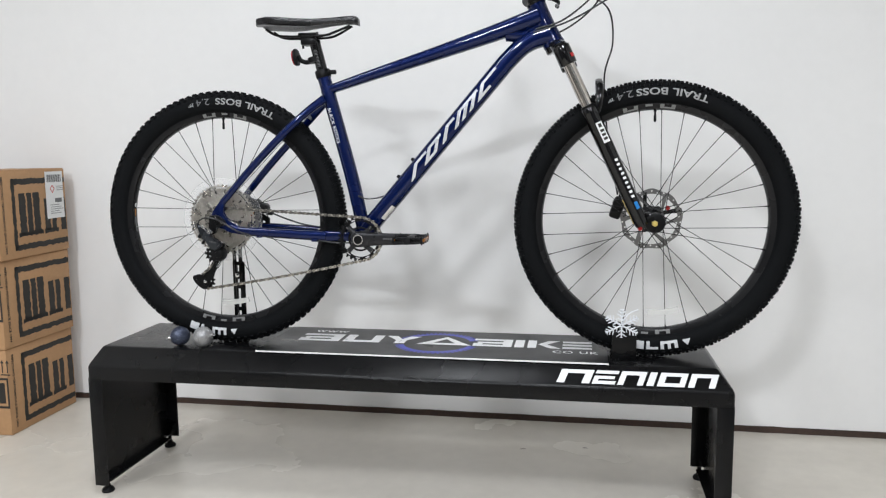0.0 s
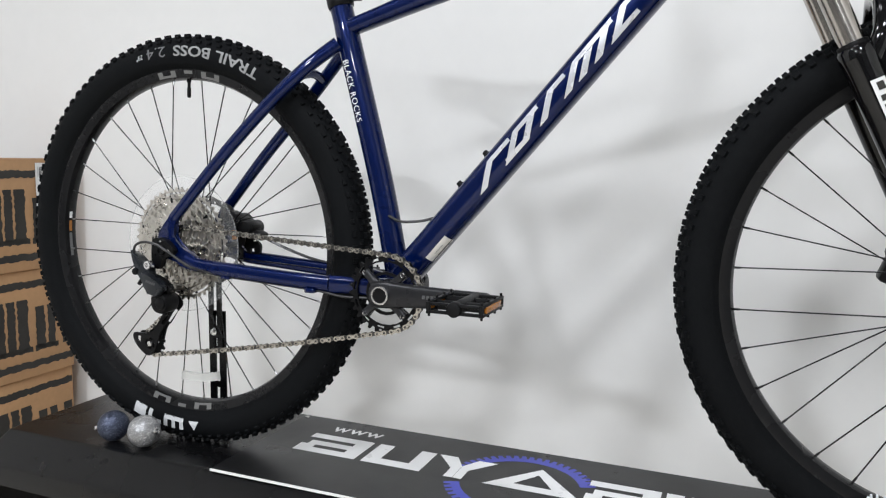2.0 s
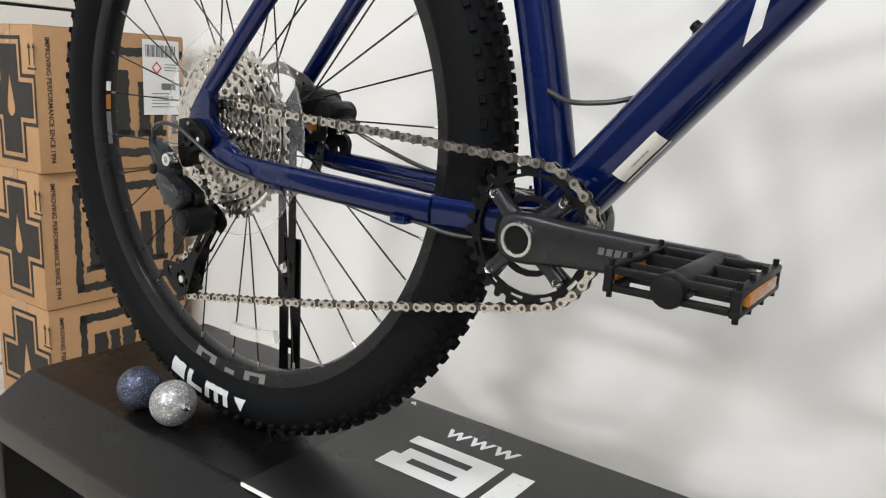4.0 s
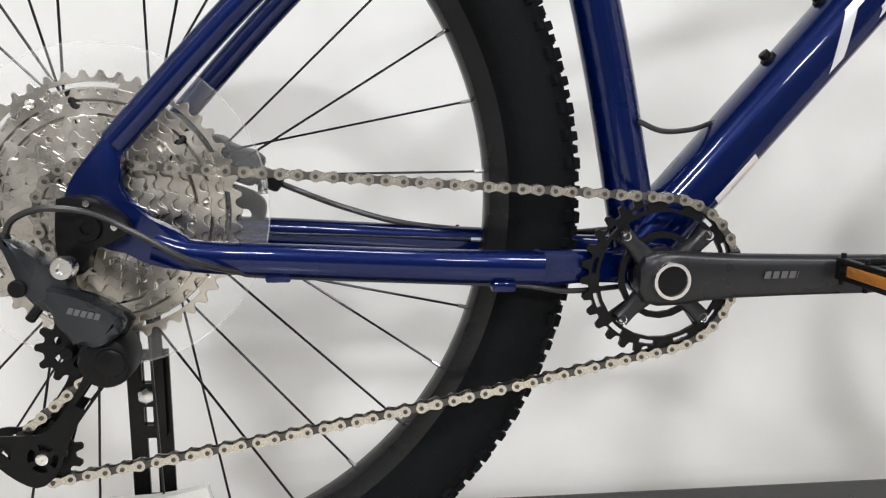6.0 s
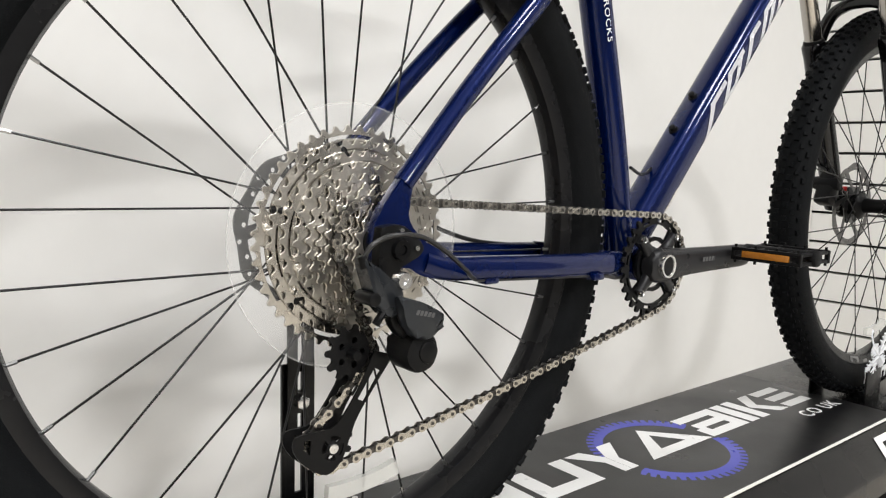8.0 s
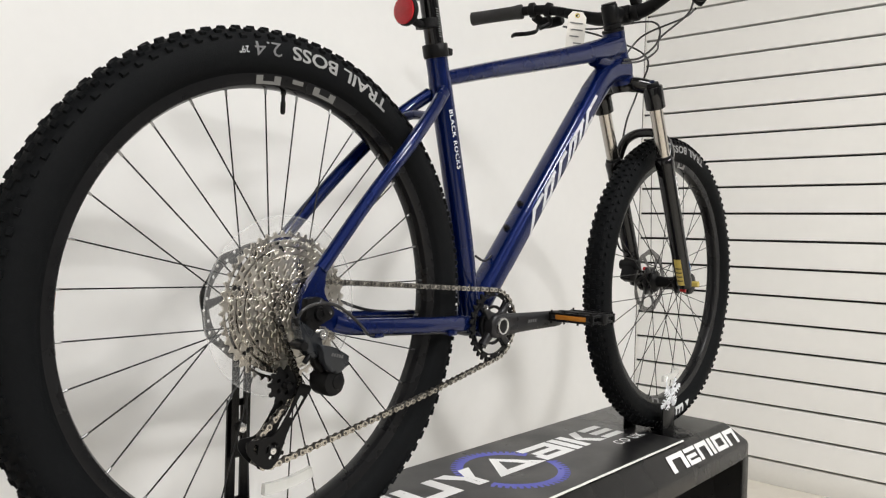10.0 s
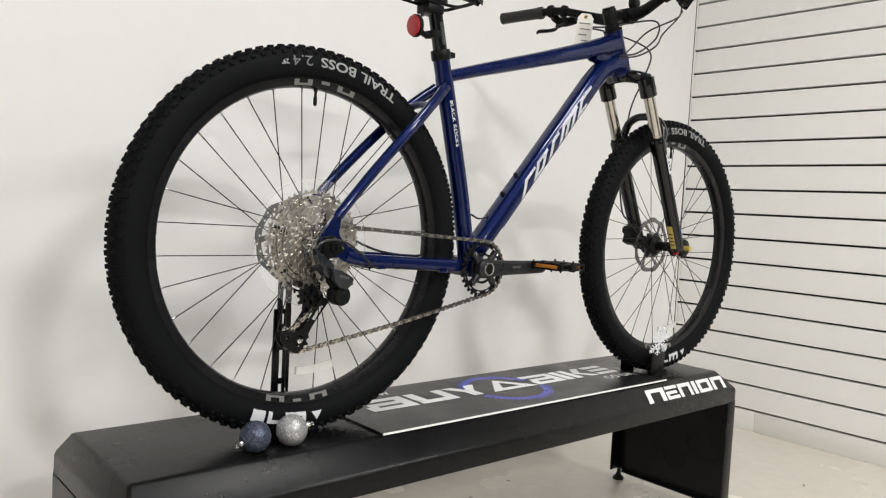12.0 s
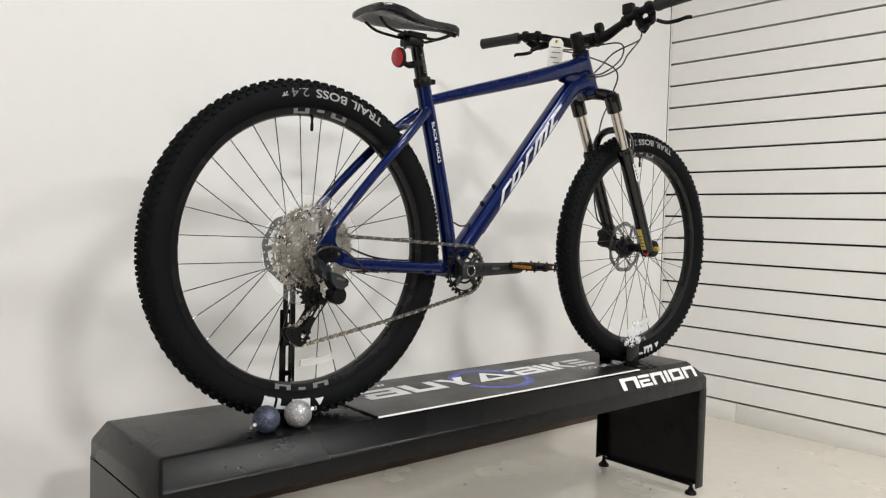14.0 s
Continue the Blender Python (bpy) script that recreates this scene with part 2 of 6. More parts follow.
def lathe(bm, profile, seg=48, center=(0, 0, 0), closed=False, start=0.0, end=2 * math.pi):
    """Turns (radius, y) about the y axis through center."""
    full = abs(end - start - 2 * math.pi) < 1e-6
    count = seg if full else seg + 1
    c = Vector(center)
    rings = []
    for k in range(count):
        a = start + (end - start) * k / seg
        rings.append([bm.verts.new(c + Vector((r * math.cos(a), y, r * math.sin(a)))) for r, y in profile])
    m = len(profile)
    for k in range(seg):
        a, b = rings[k], rings[(k + 1) % count]
        for j in range(m if closed else m - 1):
            bm.faces.new((a[j], a[(j + 1) % m], b[(j + 1) % m], b[j]))
    if not closed:
        for j, flip in ((0, 1), (m - 1, 0)):
            if profile[j][0] > 1e-5 and full:
                bm.faces.new([r[j] for r in rings])
    return bm


def L(profile, **k):
    return lathe(bmesh.new(), profile, **k)


def cyl(bm, a, b, r, seg=16, bevel=0.0):
    a, b = Vector(a), Vector(b)
    d = (b - a).normalized()
    if bevel:
        return tube(bm, [a, a + d * bevel * 0.3, a + d * bevel, b - d * bevel, b - d * bevel * 0.3, b], [r - bevel, r - bevel * 0.3, r, r, r - bevel * 0.3, r - bevel], seg=seg)
    return tube(bm, [a, b], r, seg=seg)


def C(*a, **k):
    return cyl(bmesh.new(), *a, **k)


def extrude(bm, outline, y0, y1, holes=()):
    """A plate in the xz plane between y0 and y1, with holes."""
    loops = [outline, *holes]
    for y in (y0, y1):
        edges = []
        for lp in loops:
            vs = [bm.verts.new((x, y, z)) for x, z in lp]
            edges += [bm.edges.new((vs[i], vs[(i + 1) % len(vs)])) for i in range(len(vs))]
        if holes:
            bmesh.ops.triangle_fill(bm, edges=edges, use_beauty=True, use_dissolve=False)
        else:
            bm.faces.new([v for v in vs])
    if abs(y1 - y0) > 1e-9:
        bm.verts.ensure_lookup_table()
        total = sum(len(lp) for lp in loops)
        v0 = len(bm.verts) - 2 * total
        o = v0
        for lp in loops:
            n = len(lp)
            for i in range(n):
                j = (i + 1) % n
                bm.faces.new((bm.verts[o + i], bm.verts[o + j], bm.verts[o + j + total], bm.verts[o + i + total]))
            o += n
    return bm


def X(*a, **k):
    return extrude(bmesh.new(), *a, **k)


def circle(cx, cz, r, n=24, a0=0.0):
    return [(cx + r * math.cos(a0 + 2 * math.pi * k / n), cz + r * math.sin(a0 + 2 * math.pi * k / n)) for k in range(n)]


def move(bm, m):
    bmesh.ops.transform(bm, matrix=m, verts=bm.verts)
    return bm


def text_mesh(body, size, extrude_by=0.0, spacing=1.0, bold=0.0):
    """Flat letters in the xy plane, as a bmesh, their middle at the origin."""
    cu = bpy.data.curves.new("letters", "FONT")
    cu.body, cu.size, cu.extrude, cu.space_character, cu.offset = body, size, extrude_by, spacing, bold
    cu.align_x, cu.align_y, cu.resolution_u = "CENTER", "CENTER", 3
    ob = new("letters", cu)
    dg = bpy.context.evaluated_depsgraph_get()
    me = bpy.data.meshes.new_from_object(ob.evaluated_get(dg))
    bm = bmesh.new()
    bm.from_mesh(me)
    bpy.data.objects.remove(ob)
    bpy.data.curves.remove(cu)
    bpy.data.meshes.remove(me)
    return bm


def plate_bars(bm, bars, lift=0.0):
    """Flat quads in the xy plane: (x0, y0, x1, y1, skew)."""
    for x0, y0, x1, y1, sk in bars:
        bm.faces.new([bm.verts.new(p) for p in ((x0 + sk * y0, y0, lift), (x1 + sk * y0, y0, lift), (x1 + sk * y1, y1, lift), (x0 + sk * y1, y1, lift))])
    return bm


# ---- room ----
WALL_Y, LEFT_X, RIGHT_X, BACK_Y, TOP_Z = 0.73, -1.775, 1.96, -8.0, 3.0
PITCH, SLAT_END, FZ = 0.1048, -1.6, 0.012

room_floor = solid("floor", B(LEFT_X - 0.1, RIGHT_X + 0.1, BACK_Y - 0.1, WALL_Y + 0.1, FZ - 0.05, FZ), M_FLOOR, "smooth cream vinyl shop floor with scuffs", "floor", kind="structure")
M_SCUFF = material("floor_scuff", (0.16, 0.14, 0.12), 0.6, vary=0.3, scale=40)
for sx_, sy_, turn_, ln_ in ((0.425, 0.451, 20, 0.022), (0.632, 0.489, -10, 0.018), (1.483, -0.104, 35, 0.020), (1.28, -0.226, -25, 0.018), (1.20, -0.091, 60, 0.014), (0.9, 0.05, 10, 0.015)):
    bm = bmesh.new()
    rim_ = [bm.verts.new((ln_ * 0.5 * math.cos(a) * (1 + 0.35 * noise.noise((sx_ * 9, a, 0))), 0.004 * math.sin(a) * (1 + 0.5 * noise.noise((a, sx_ * 7, 1))), 0.0006)) for a in (2 * math.pi * k / 14 for k in range(14))]
    bm.faces.new(rim_)
    mark = link_mesh("scuff_mark", bm, M_SCUFF)
    mark.parent = room_floor
    mark.matrix_basis = pose(sx_, sy_, FZ, 0, 0, turn_)
# unseen ceiling, darkened so that it bounces little light
solid("ceiling", B(LEFT_X - 0.1, RIGHT_X + 0.1, BACK_Y - 0.1, WALL_Y + 0.1, TOP_Z, TOP_Z + 0.05), M_CEIL, "unseen ceiling, darkened to cut bounced light", "ceiling", kind="structure")
solid("wall_north", B(LEFT_X + 0.012, RIGHT_X - 0.012, WALL_Y, WALL_Y + 0.08, FZ + 0.022, TOP_Z), M_WALL, "smooth glossy white painted wall panel", "wall", kind="structure")
# unseen dark walls behind the camera, added to keep reflections low
solid("wall_south", B(LEFT_X, RIGHT_X, BACK_Y - 0.08, BACK_Y, FZ, TOP_Z), M_REAR, "unseen dark end wall added to keep reflections low", "wall", kind="structure")

for name, x in ("wall_2", LEFT_X - 0.1), ("wall_3", RIGHT_X + 0.02):
    solid(name, B(x, x + 0.08, BACK_Y, SLAT_END, FZ, TOP_Z), M_REAR, "unseen dark side wall added to keep reflections low", "wall", kind="structure")


def gap_strip():
    bm = bmesh.new()
    n = 90
    rows = []
    for i in range(n + 1):
        x = LEFT_X + 0.012 + (RIGHT_X - LEFT_X - 0.024) * i / n
        rough = 0.004 * noise.noise((x * 9, 0, 0))
        y = WALL_Y - 0.004 + 0.003 * noise.noise((x * 14, 5, 0))
        z = FZ + 0.0215 + rough
        rows.append([bm.verts.new(p) for p in ((x, WALL_Y + 0.05, FZ), (x, y, FZ), (x, y, z), (x, WALL_Y + 0.05, z))])
    for a, b in zip(rows, rows[1:]):
        for k in range(4):
            bm.faces.new((a[k], a[(k + 1) % 4], b[(k + 1) % 4], b[k]))
    return bm


solid("baseboard", gap_strip(), M_GAP, "rough dark brown strip under the white wall", "baseboard", kind="structure", smooth=False)


def slat_wall(name, x, inward, first):
    """Boards with T-slots between them; inward: the sign of the way into the room."""
    body = solid(name, B(min(x - inward * 0.03, x - inward * 0.10), max(x - inward * 0.03, x - inward * 0.10), SLAT_END, WALL_Y + 0.05, FZ, TOP_Z), M_GROOVE,
                 "white slatted display wall with black grooves", "slat wall", kind="structure")
    z0 = first
    a, b = sorted((x, x - inward * 0.029))
    for ya, yb in ((SLAT_END, -0.88), (-0.8785, 0.32), (0.3215, WALL_Y - 0.001)):
        part("skirting", B(a + 0.004, b, ya, yb, FZ, z0 - 0.009, bevel=0.001), M_SKIRT, body, "plain white skirting board")
    while z0 < TOP_Z - 0.02:
        top = min(z0 + PITCH - 0.009, TOP_Z)
        part("slat", B(a, b, SLAT_END, WALL_Y - 0.001, z0, top, bevel=0.0012, seg=1), M_SLAT, body)
        z0 += PITCH
    return body


slat_wall("wall_west", LEFT_X, 1, 0.0853)
slat_wall("wall_east", RIGHT_X, -1, 0.1075)
solid("trim", B(RIGHT_X - 0.009, RIGHT_X - 0.002, WALL_Y - 0.006, WALL_Y - 0.0005, FZ + 0.022, TOP_Z, bevel=0.001), M_SKIRT, "narrow white corner trim", "trim", kind="structure")
solid("trim", B(LEFT_X + 0.002, LEFT_X + 0.02, WALL_Y - 0.006, WALL_Y - 0.0005, FZ + 0.022, TOP_Z, bevel=0.001), M_SKIRT, "narrow white corner trim", "trim", kind="structure")

# ceiling panels
for lx, ly, w in LAMPS:
    t = thing("ceiling_light", (lx, ly, 2.97), "square white ceiling light fitting, switched on", "ceiling light", "ceiling lights")
    bm = bmesh.new()
    for s in (-1, 1):
        box(bm, lx - 0.30, lx + 0.30, ly + s * 0.29 - 0.012, ly + s * 0.29 + 0.012, 2.955, 3.0)
        box(bm, lx + s * 0.29 - 0.012, lx + s * 0.29 + 0.012, ly - 0.278, ly + 0.278, 2.955, 3.0)
    part("frame", bm, M_WHITE, t)

# ---- display bench ----
BZ = 0.4525
bench = thing("display_bench", (0.08, 0.13, FZ), "long black powder-coated steel display bench with chamfered edges", "bench")
BX0, BX1, TX0, TX1 = -0.796, 0.990, -0.778, 0.955
FY0, FY1, RY0, RY1 = -0.088, -0.036, 0.272, 0.318
SZ, LZ = 0.406, 0.366


def bench_top():
    bm = bmesh.new()
    v = {}
    for n, p in dict(a=(TX0, FY1, BZ), b=(TX1, FY1, BZ), c=(TX1, RY0, BZ), d=(TX0, RY0, BZ), e=(BX0, FY0, SZ), f=(BX1, FY0, SZ), g=(BX1, RY1, SZ), h=(BX0, RY1, SZ),
                     i=(BX0, FY0, LZ), j=(BX1, FY0, LZ), k=(BX1, RY1, LZ), l=(BX0, RY1, LZ)).items():
        v[n] = bm.verts.new(p)
    for q in ("abcd", "efba", "fgcb", "ghdc", "head", "ijfe", "jkgf", "klhg", "lieh"):
        bm.faces.new([v[c] for c in q])
    es = [e for e in bm.edges if len(e.link_faces) == 2]
    bmesh.ops.bevel(bm, geom=es, offset=0.006, segments=3, affect="EDGES", profile=0.5)
    bmesh.ops.recalc_face_normals(bm, faces=bm.faces)
    bmesh.ops.solidify(bm, geom=bm.faces[:], thickness=0.003)
    return bm


part("top", bench_top(), M_BENCH, bench)
for x0, x1 in ((BX0, BX0 + 0.004), (BX1 - 0.004, BX1)):
    leg = part("leg_panel", B(x0, x1, FY0 + 0.002, RY1 - 0.002, FZ + 0.030, LZ + 0.004), M_BENCH, bench)
    s = 1 if x0 < 0 else -1
    xo = x0 if s > 0 else x1
    for ya, yb in ((FY0, FY0 + 0.004), (RY1 - 0.004, RY1)):
        a, b = sorted((xo, xo + s * 0.042))
        part("flange", B(a, b, ya, yb, FZ + 0.030, LZ + 0.002, bevel=0.001), M_BENCH, leg)
    a, b = sorted((xo, xo + s * 0.03))
    part("bottom_flange", B(a, b, FY0 + 0.03, RY1 - 0.03, FZ + 0.030, FZ + 0.033), M_BENCH, leg)
    for y in (FY0 + 0.032, RY1 - 0.020):
        fx = xo + s * 0.018
        bm = C((fx, y, FZ + 0.012), (fx, y, 0.05), 0.006, seg=10)
        f = part("foot", move(L([(0.0, 0.0), (0.018, 0.0), (0.019, 0.004), (0.016, 0.010), (0.009, 0.014), (0.009, 0.02), (0.0, 0.02)], seg=20), pose(fx, y, FZ, 90)), M_PLASTIC, bench, "round black levelling foot")
        part("stud", bm, M_BLACK, f)

# ---- bicycle ----
BY = 0.070
RHUB, FHUB = Vector((-0.421, BY, 0.8215)), Vector((0.794, BY, 0.8215))
RIM_R, TYRE_R = 0.2905, 0.3695
STEER_PIVOT, STEER_AXIS = Vector((0.532, BY, 1.285)), Vector((-0.41, 0, 0.912)).normalized()
STEER, BAR_TURN = (Matrix.Translation(STEER_PIVOT) @ Matrix.Rotation(radians(q), 4, STEER_AXIS) @ Matrix.Translation(-STEER_PIVOT) for q in (STEER_DEG, BAR_DEG))
bicycle = thing("bicycle", (0.18, BY, BZ), "dark blue hardtail mountain bike with black wheels on display", "bicycle")

TYRE_PROFILE = [(0.3080, 0.0165), (0.3170, 0.0250), (0.3300, 0.0292), (0.3440, 0.0283), (0.3550, 0.0230), (0.3625, 0.0135), (0.3655, 0.0)]


def tyre_side(r):
    p = TYRE_PROFILE
    for (r0, y0), (r1, y1) in zip(p, p[1:]):
        if r0 <= r <= r1:
            return y0 + (y1 - y0) * (r - r0) / (r1 - r0)
    return 0.02


def tyre_mesh():
    side = smooth_path([(r, y, 0) for r, y in TYRE_PROFILE], 4)
    prof = [(v.x, -v.y) for v in side] + [(v.x, v.y) for v in reversed(side[:-1])] + [(0.3080, 0.012), (0.3080, -0.012)]
    return L(prof, seg=128, closed=True)


def tread_mesh():
    """Knobs in six staggered rows, tapered and a little uneven."""
    verts, faces = [], []
    n = 104
    rng = random.Random(4)
    for i in range(n):
        for row, (r, y, lean, lx, ly, h, off) in enumerate((
                (0.3645, 0.0066, 0.2, 0.0096, 0.0082, 0.0044, 0.0), (0.3645, -0.0066, -0.2, 0.0096, 0.0082, 0.0044, 0.5),
                (0.3605, 0.0162, 0.60, 0.0086, 0.0066, 0.0040, 0.55), (0.3605, -0.0162, -0.60, 0.0086, 0.0066, 0.0040, 0.05),
                (0.3535, 0.0248, 0.98, 0.0090, 0.0062, 0.0032, 0.15), (0.3535, -0.0248, -0.98, 0.0090, 0.0062, 0.0032, 0.65))):
            a = 2 * math.pi * (i + off) / n
            rad = Vector((math.cos(a), 0, math.sin(a)))
            tan = Vector((-math.sin(a), 0, math.cos(a)))
            out = rad * math.cos(lean) + Vector((0, 1, 0)) * math.sin(lean)
            acr = tan.cross(out)
            c = rad * r + Vector((0, y, 0))
            k = len(verts)
            hh = h * rng.uniform(0.92, 1.05)
            long = lx * (1.0 if i % 2 else 0.8)
            for d, s in ((-0.002, 1.12), (hh, 0.86)):
                for u, w in ((-1, -1), (1, -1), (1, 1), (-1, 1)):
                    verts.append(c + out * d + tan * (u * long * s / 2) + acr * (w * ly * s / 2))
            faces += [tuple(k + q for q in f) for f in ((4, 5, 6, 7), (0, 1, 5, 4), (1, 2, 6, 5), (2, 3, 7, 6), (3, 0, 4, 7))]
    me = bpy.data.meshes.new("tread")
    me.from_pydata([tuple(v) for v in verts], [], faces)
    bm = bmesh.new()
    bm.from_mesh(me)
    bpy.data.meshes.remove(me)
    return bm


def on_tyre(bm, mid, rt, up_in, lift=0.0007):
    """Bends flat letters onto the sidewall; mid: the angle of their middle; up_in: whether their tops point to the hub."""
    for v in bm.verts:
        if up_in:
            a, r = mid + v.co.x / rt, rt - v.co.y
        else:
            a, r = mid - v.co.x / rt, rt + v.co.y
        v.co = (r * math.cos(a), -tyre_side(r) - lift, r * math.sin(a))
    return bm


def widen(bm, sx, sy):
    for v in bm.verts:
        v.co.x *= sx
        v.co.y *= sy
    return bm


def cut_long(bm, step=0.006):
    for _ in range(3):
        es = [e for e in bm.edges if e.calc_length() > step]
        if es:
            bmesh.ops.subdivide_edges(bm, edges=es, cuts=1, use_grid_fill=True)
    bmesh.ops.triangulate(bm, faces=bm.faces)
    return bm


def rotor_mesh(r, carrier):
    n = 96
    outer = [((r + 0.0020 * math.sin(9 * a)) * math.cos(a), (r + 0.0020 * math.sin(9 * a)) * math.sin(a)) for a in (2 * math.pi * k / n for k in range(n))]
    holes = []
    arms = 6
    for k in range(arms):
        a0, a1 = 2 * math.pi * (k + 0.09) / arms, 2 * math.pi * (k + 0.91) / arms
        ri, ro = carrier, r - 0.0125
        tw = 0.35
        holes.append([(ro * math.cos(a), ro * math.sin(a)) for a in (a0 + (a1 - a0) * j / 6 for j in range(7))] +
                     [(ri * math.cos(a - tw), ri * math.sin(a - tw)) for a in (a1 + (a0 - a1) * j / 4 for j in range(5))])
    for k in range(30):
        a = 2 * math.pi * (k + 0.5) / 30
        rr = r - (0.0045 if k % 2 else 0.0090)
        holes.append(circle(rr * math.cos(a), rr * math.sin(a), 0.0026, 6))
    holes.append(circle(0, 0, 0.012, 12))
    return X(outer, -0.0009, 0.0009, holes)


def wheel(name, place, rear):
    hub_half = 0.034
    m = place
    rim_prof = [(RIM_R, -0.006), (RIM_R + 0.003, -0.0125), (0.306, -0.0165), (0.3125, -0.0165), (0.3125, -0.0135), (0.302, -0.0125), (0.302, 0.0125),
                (0.3125, 0.0135), (0.3125, 0.0165), (0.306, 0.0165), (RIM_R + 0.003, 0.0125), (RIM_R, 0.006)]
    rim = part("wheel", move(L(rim_prof, seg=128, closed=True), m), M_RIM, bicycle, "black alloy rim with grey decals")
    part("tyre", move(tyre_mesh(), m), M_RUBBER, rim, "black knobbly tyre with white sidewall print")
    tagged(part("tread", move(tread_mesh(), m), M_RUBBER, rim, smooth=False), kind="stuff")
    # sidewall print
    top = radians(0.0 if rear else 6.5)
    part("sidewall_print", move(on_tyre(cut_long(widen(text_mesh("TRAIL BOSS", 0.0290, bold=0.0006), 1.22, 0.86)), top + radians(75.0 if rear else 76.6), 0.3385, True), m), M_TYRETXT3, rim)
    part("sidewall_print", move(on_tyre(cut_long(widen(text_mesh("2.4", 0.0290), 1.25, 0.9)), top + radians(97.0), 0.3385, True), m), M_TYRETXT2, rim)
    part("sidewall_print", move(on_tyre(cut_long(text_mesh('29"', 0.012)), top + radians(103.4), 0.3365, True), m), M_TYRETXT, rim)
    low = radians(-93.6 if rear else -81)
    bm = bmesh.new()
    plate_bars(bm, [(0.060, -0.011, 0.043, 0.011, 0), (0.039, -0.011, 0.0335, 0.011, 0), (0.0335, 0.004, 0.020, 0.011, 0), (0.016, -0.011, -0.012, -0.0035, 0),
                    (0.016, -0.0035, 0.0105, 0.011, 0), (0.0045, -0.0035, -0.0005, 0.011, 0), (-0.0065, -0.0035, -0.012, 0.011, 0)])
    bm.faces.new([bm.verts.new(p) for p in ((-0.020, -0.008, 0), (-0.034, -0.008, 0), (-0.027, 0.009, 0))])
    for v in bm.verts:
        v.co.x *= 1.6
    part("sidewall_emblem", move(on_tyre(cut_long(bm), low, 0.3335, False), m), M_TYRETXT, rim, "white blocks printed on the sidewall")
    # rim decals
    def side_y(r):
        return -0.0129 - 0.004 * min(1.0, (r - 0.2935) / 0.0125)

    for mid in (top + radians(87.5), radians(-92)):
        for k in range(3):
            bm = bmesh.new()
            a0 = mid + (k - 1.5) * radians(9.0)
            for d0, d1, r0, r1 in ((0.0, 2.0, 0.2945, 0.3055), (2.0, 5.4, 0.2945 if k != 1 else 0.3000, 0.2985 if k != 1 else 0.3055), (5.4, 7.4, 0.2945, 0.3055)):
                if k == 1 and d0 != 2.0:
                    continue
                a, c = a0 + radians(d0), a0 + radians(d1)
                bm.faces.new([bm.verts.new((r * math.cos(t), side_y(r), r * math.sin(t))) for r, t in ((r0, a), (r1, a), (r1, c), (r0, c))])
            part("rim_decal", move(bm, m), M_RIMTXT, rim, "grey rim decal", smooth=False)
    if rear:
        for a0, a1, mt in ((174.5, 178.5, M_AMBER), (179.2, 188.0, M_GREYINK), (171.0, 173.5, M_WHITE)):
            bm = bmesh.new()
            for q in range(4):
                t0, t1 = radians(a0 + (a1 - a0) * q / 4), radians(a0 + (a1 - a0) * (q + 1) / 4)
                bm.faces.new([bm.verts.new(((RIM_R - 0.0006) * math.cos(t), yy, (RIM_R - 0.0006) * math.sin(t))) for yy, t in ((-0.0055, t0), (0.0010, t0), (0.0010, t1), (-0.0055, t1))])
            part("rim_sticker", move(bm, m), mt, rim, "small rim warning sticker")
    # hub
    if rear:
        prof = [(0.0, -0.070), (0.0095, -0.070), (0.0095, -0.062), (0.017, -0.060), (0.017, -0.026), (0.027, -0.025), (0.0285, -0.022), (0.027, -0.019), (0.018, -0.014), (0.0155, 0.0),
                (0.017, 0.026), (0.028, 0.031), (0.0285, 0.034), (0.027, 0.037), (0.019, 0.040), (0.019, 0.052), (0.012, 0.056), (0.0095, 0.071), (0.0, 0.071)]
    else:
        prof = [(0.0, -0.055), (0.011, -0.055), (0.011, -0.042), (0.0135, -0.040), (0.025, -0.037), (0.027, -0.034), (0.025, -0.031), (0.015, -0.026), (0.0135, 0.0),
                (0.015, 0.020), (0.026, 0.025), (0.028, 0.028), (0.026, 0.031), (0.020, 0.034), (0.020, 0.044), (0.011, 0.046), (0.011, 0.055), (0.0, 0.055)]
    part("hub", move(L(prof, seg=32), m), M_BLACK, rim)
    fl = (-0.022, 0.034) if rear else (-0.034, 0.028)
    for i in range(32):
        a = 2 * math.pi * (i + 0.5) / 32 + radians(-0.4 if rear else 2.3)
        sgn = -1 if (i // 2) % 2 else 1
        y = fl[i % 2]
        b = a + sgn * radians(62)
        p0 = Vector((0.0255 * math.cos(b), y, 0.0255 * math.sin(b)))
        p1 = Vector((RIM_R * math.cos(a), 0.003 * (1 if i % 2 else -1), RIM_R * math.sin(a)))
        d = (p1 - p0).normalized()
        part("spoke", move(T([p0, p1 - d * 0.005], 0.00105, seg=6), m), M_SPOKE, rim)
        part("nipple", move(T([p1 - d * 0.0080, p1 + d * 0.002], 0.0017, seg=6), m), M_NIPPLE if rear else M_SPOKE, rim)
    # valve
    part("valve", move(T([(0, 0, RIM_R + 0.002), (0, 0, RIM_R - 0.004), (0, 0, RIM_R - 0.005), (0, 0, RIM_R - 0.014), (0, 0, RIM_R - 0.0141), (0, 0, RIM_R - 0.028), (0, 0, RIM_R - 0.031)],
                             [0.004, 0.004, 0.0027, 0.0027, 0.0036, 0.0036, 0.0022], seg=10), m @ Matrix.Rotation(radians(1.1 if rear else 0.0), 4, "Y")), M_PLASTIC, rim, "black valve cap")
    # spoke reflector
    a0 = radians(-84.5 if rear else -82.5)
    bm = bmesh.new()
    rows = []
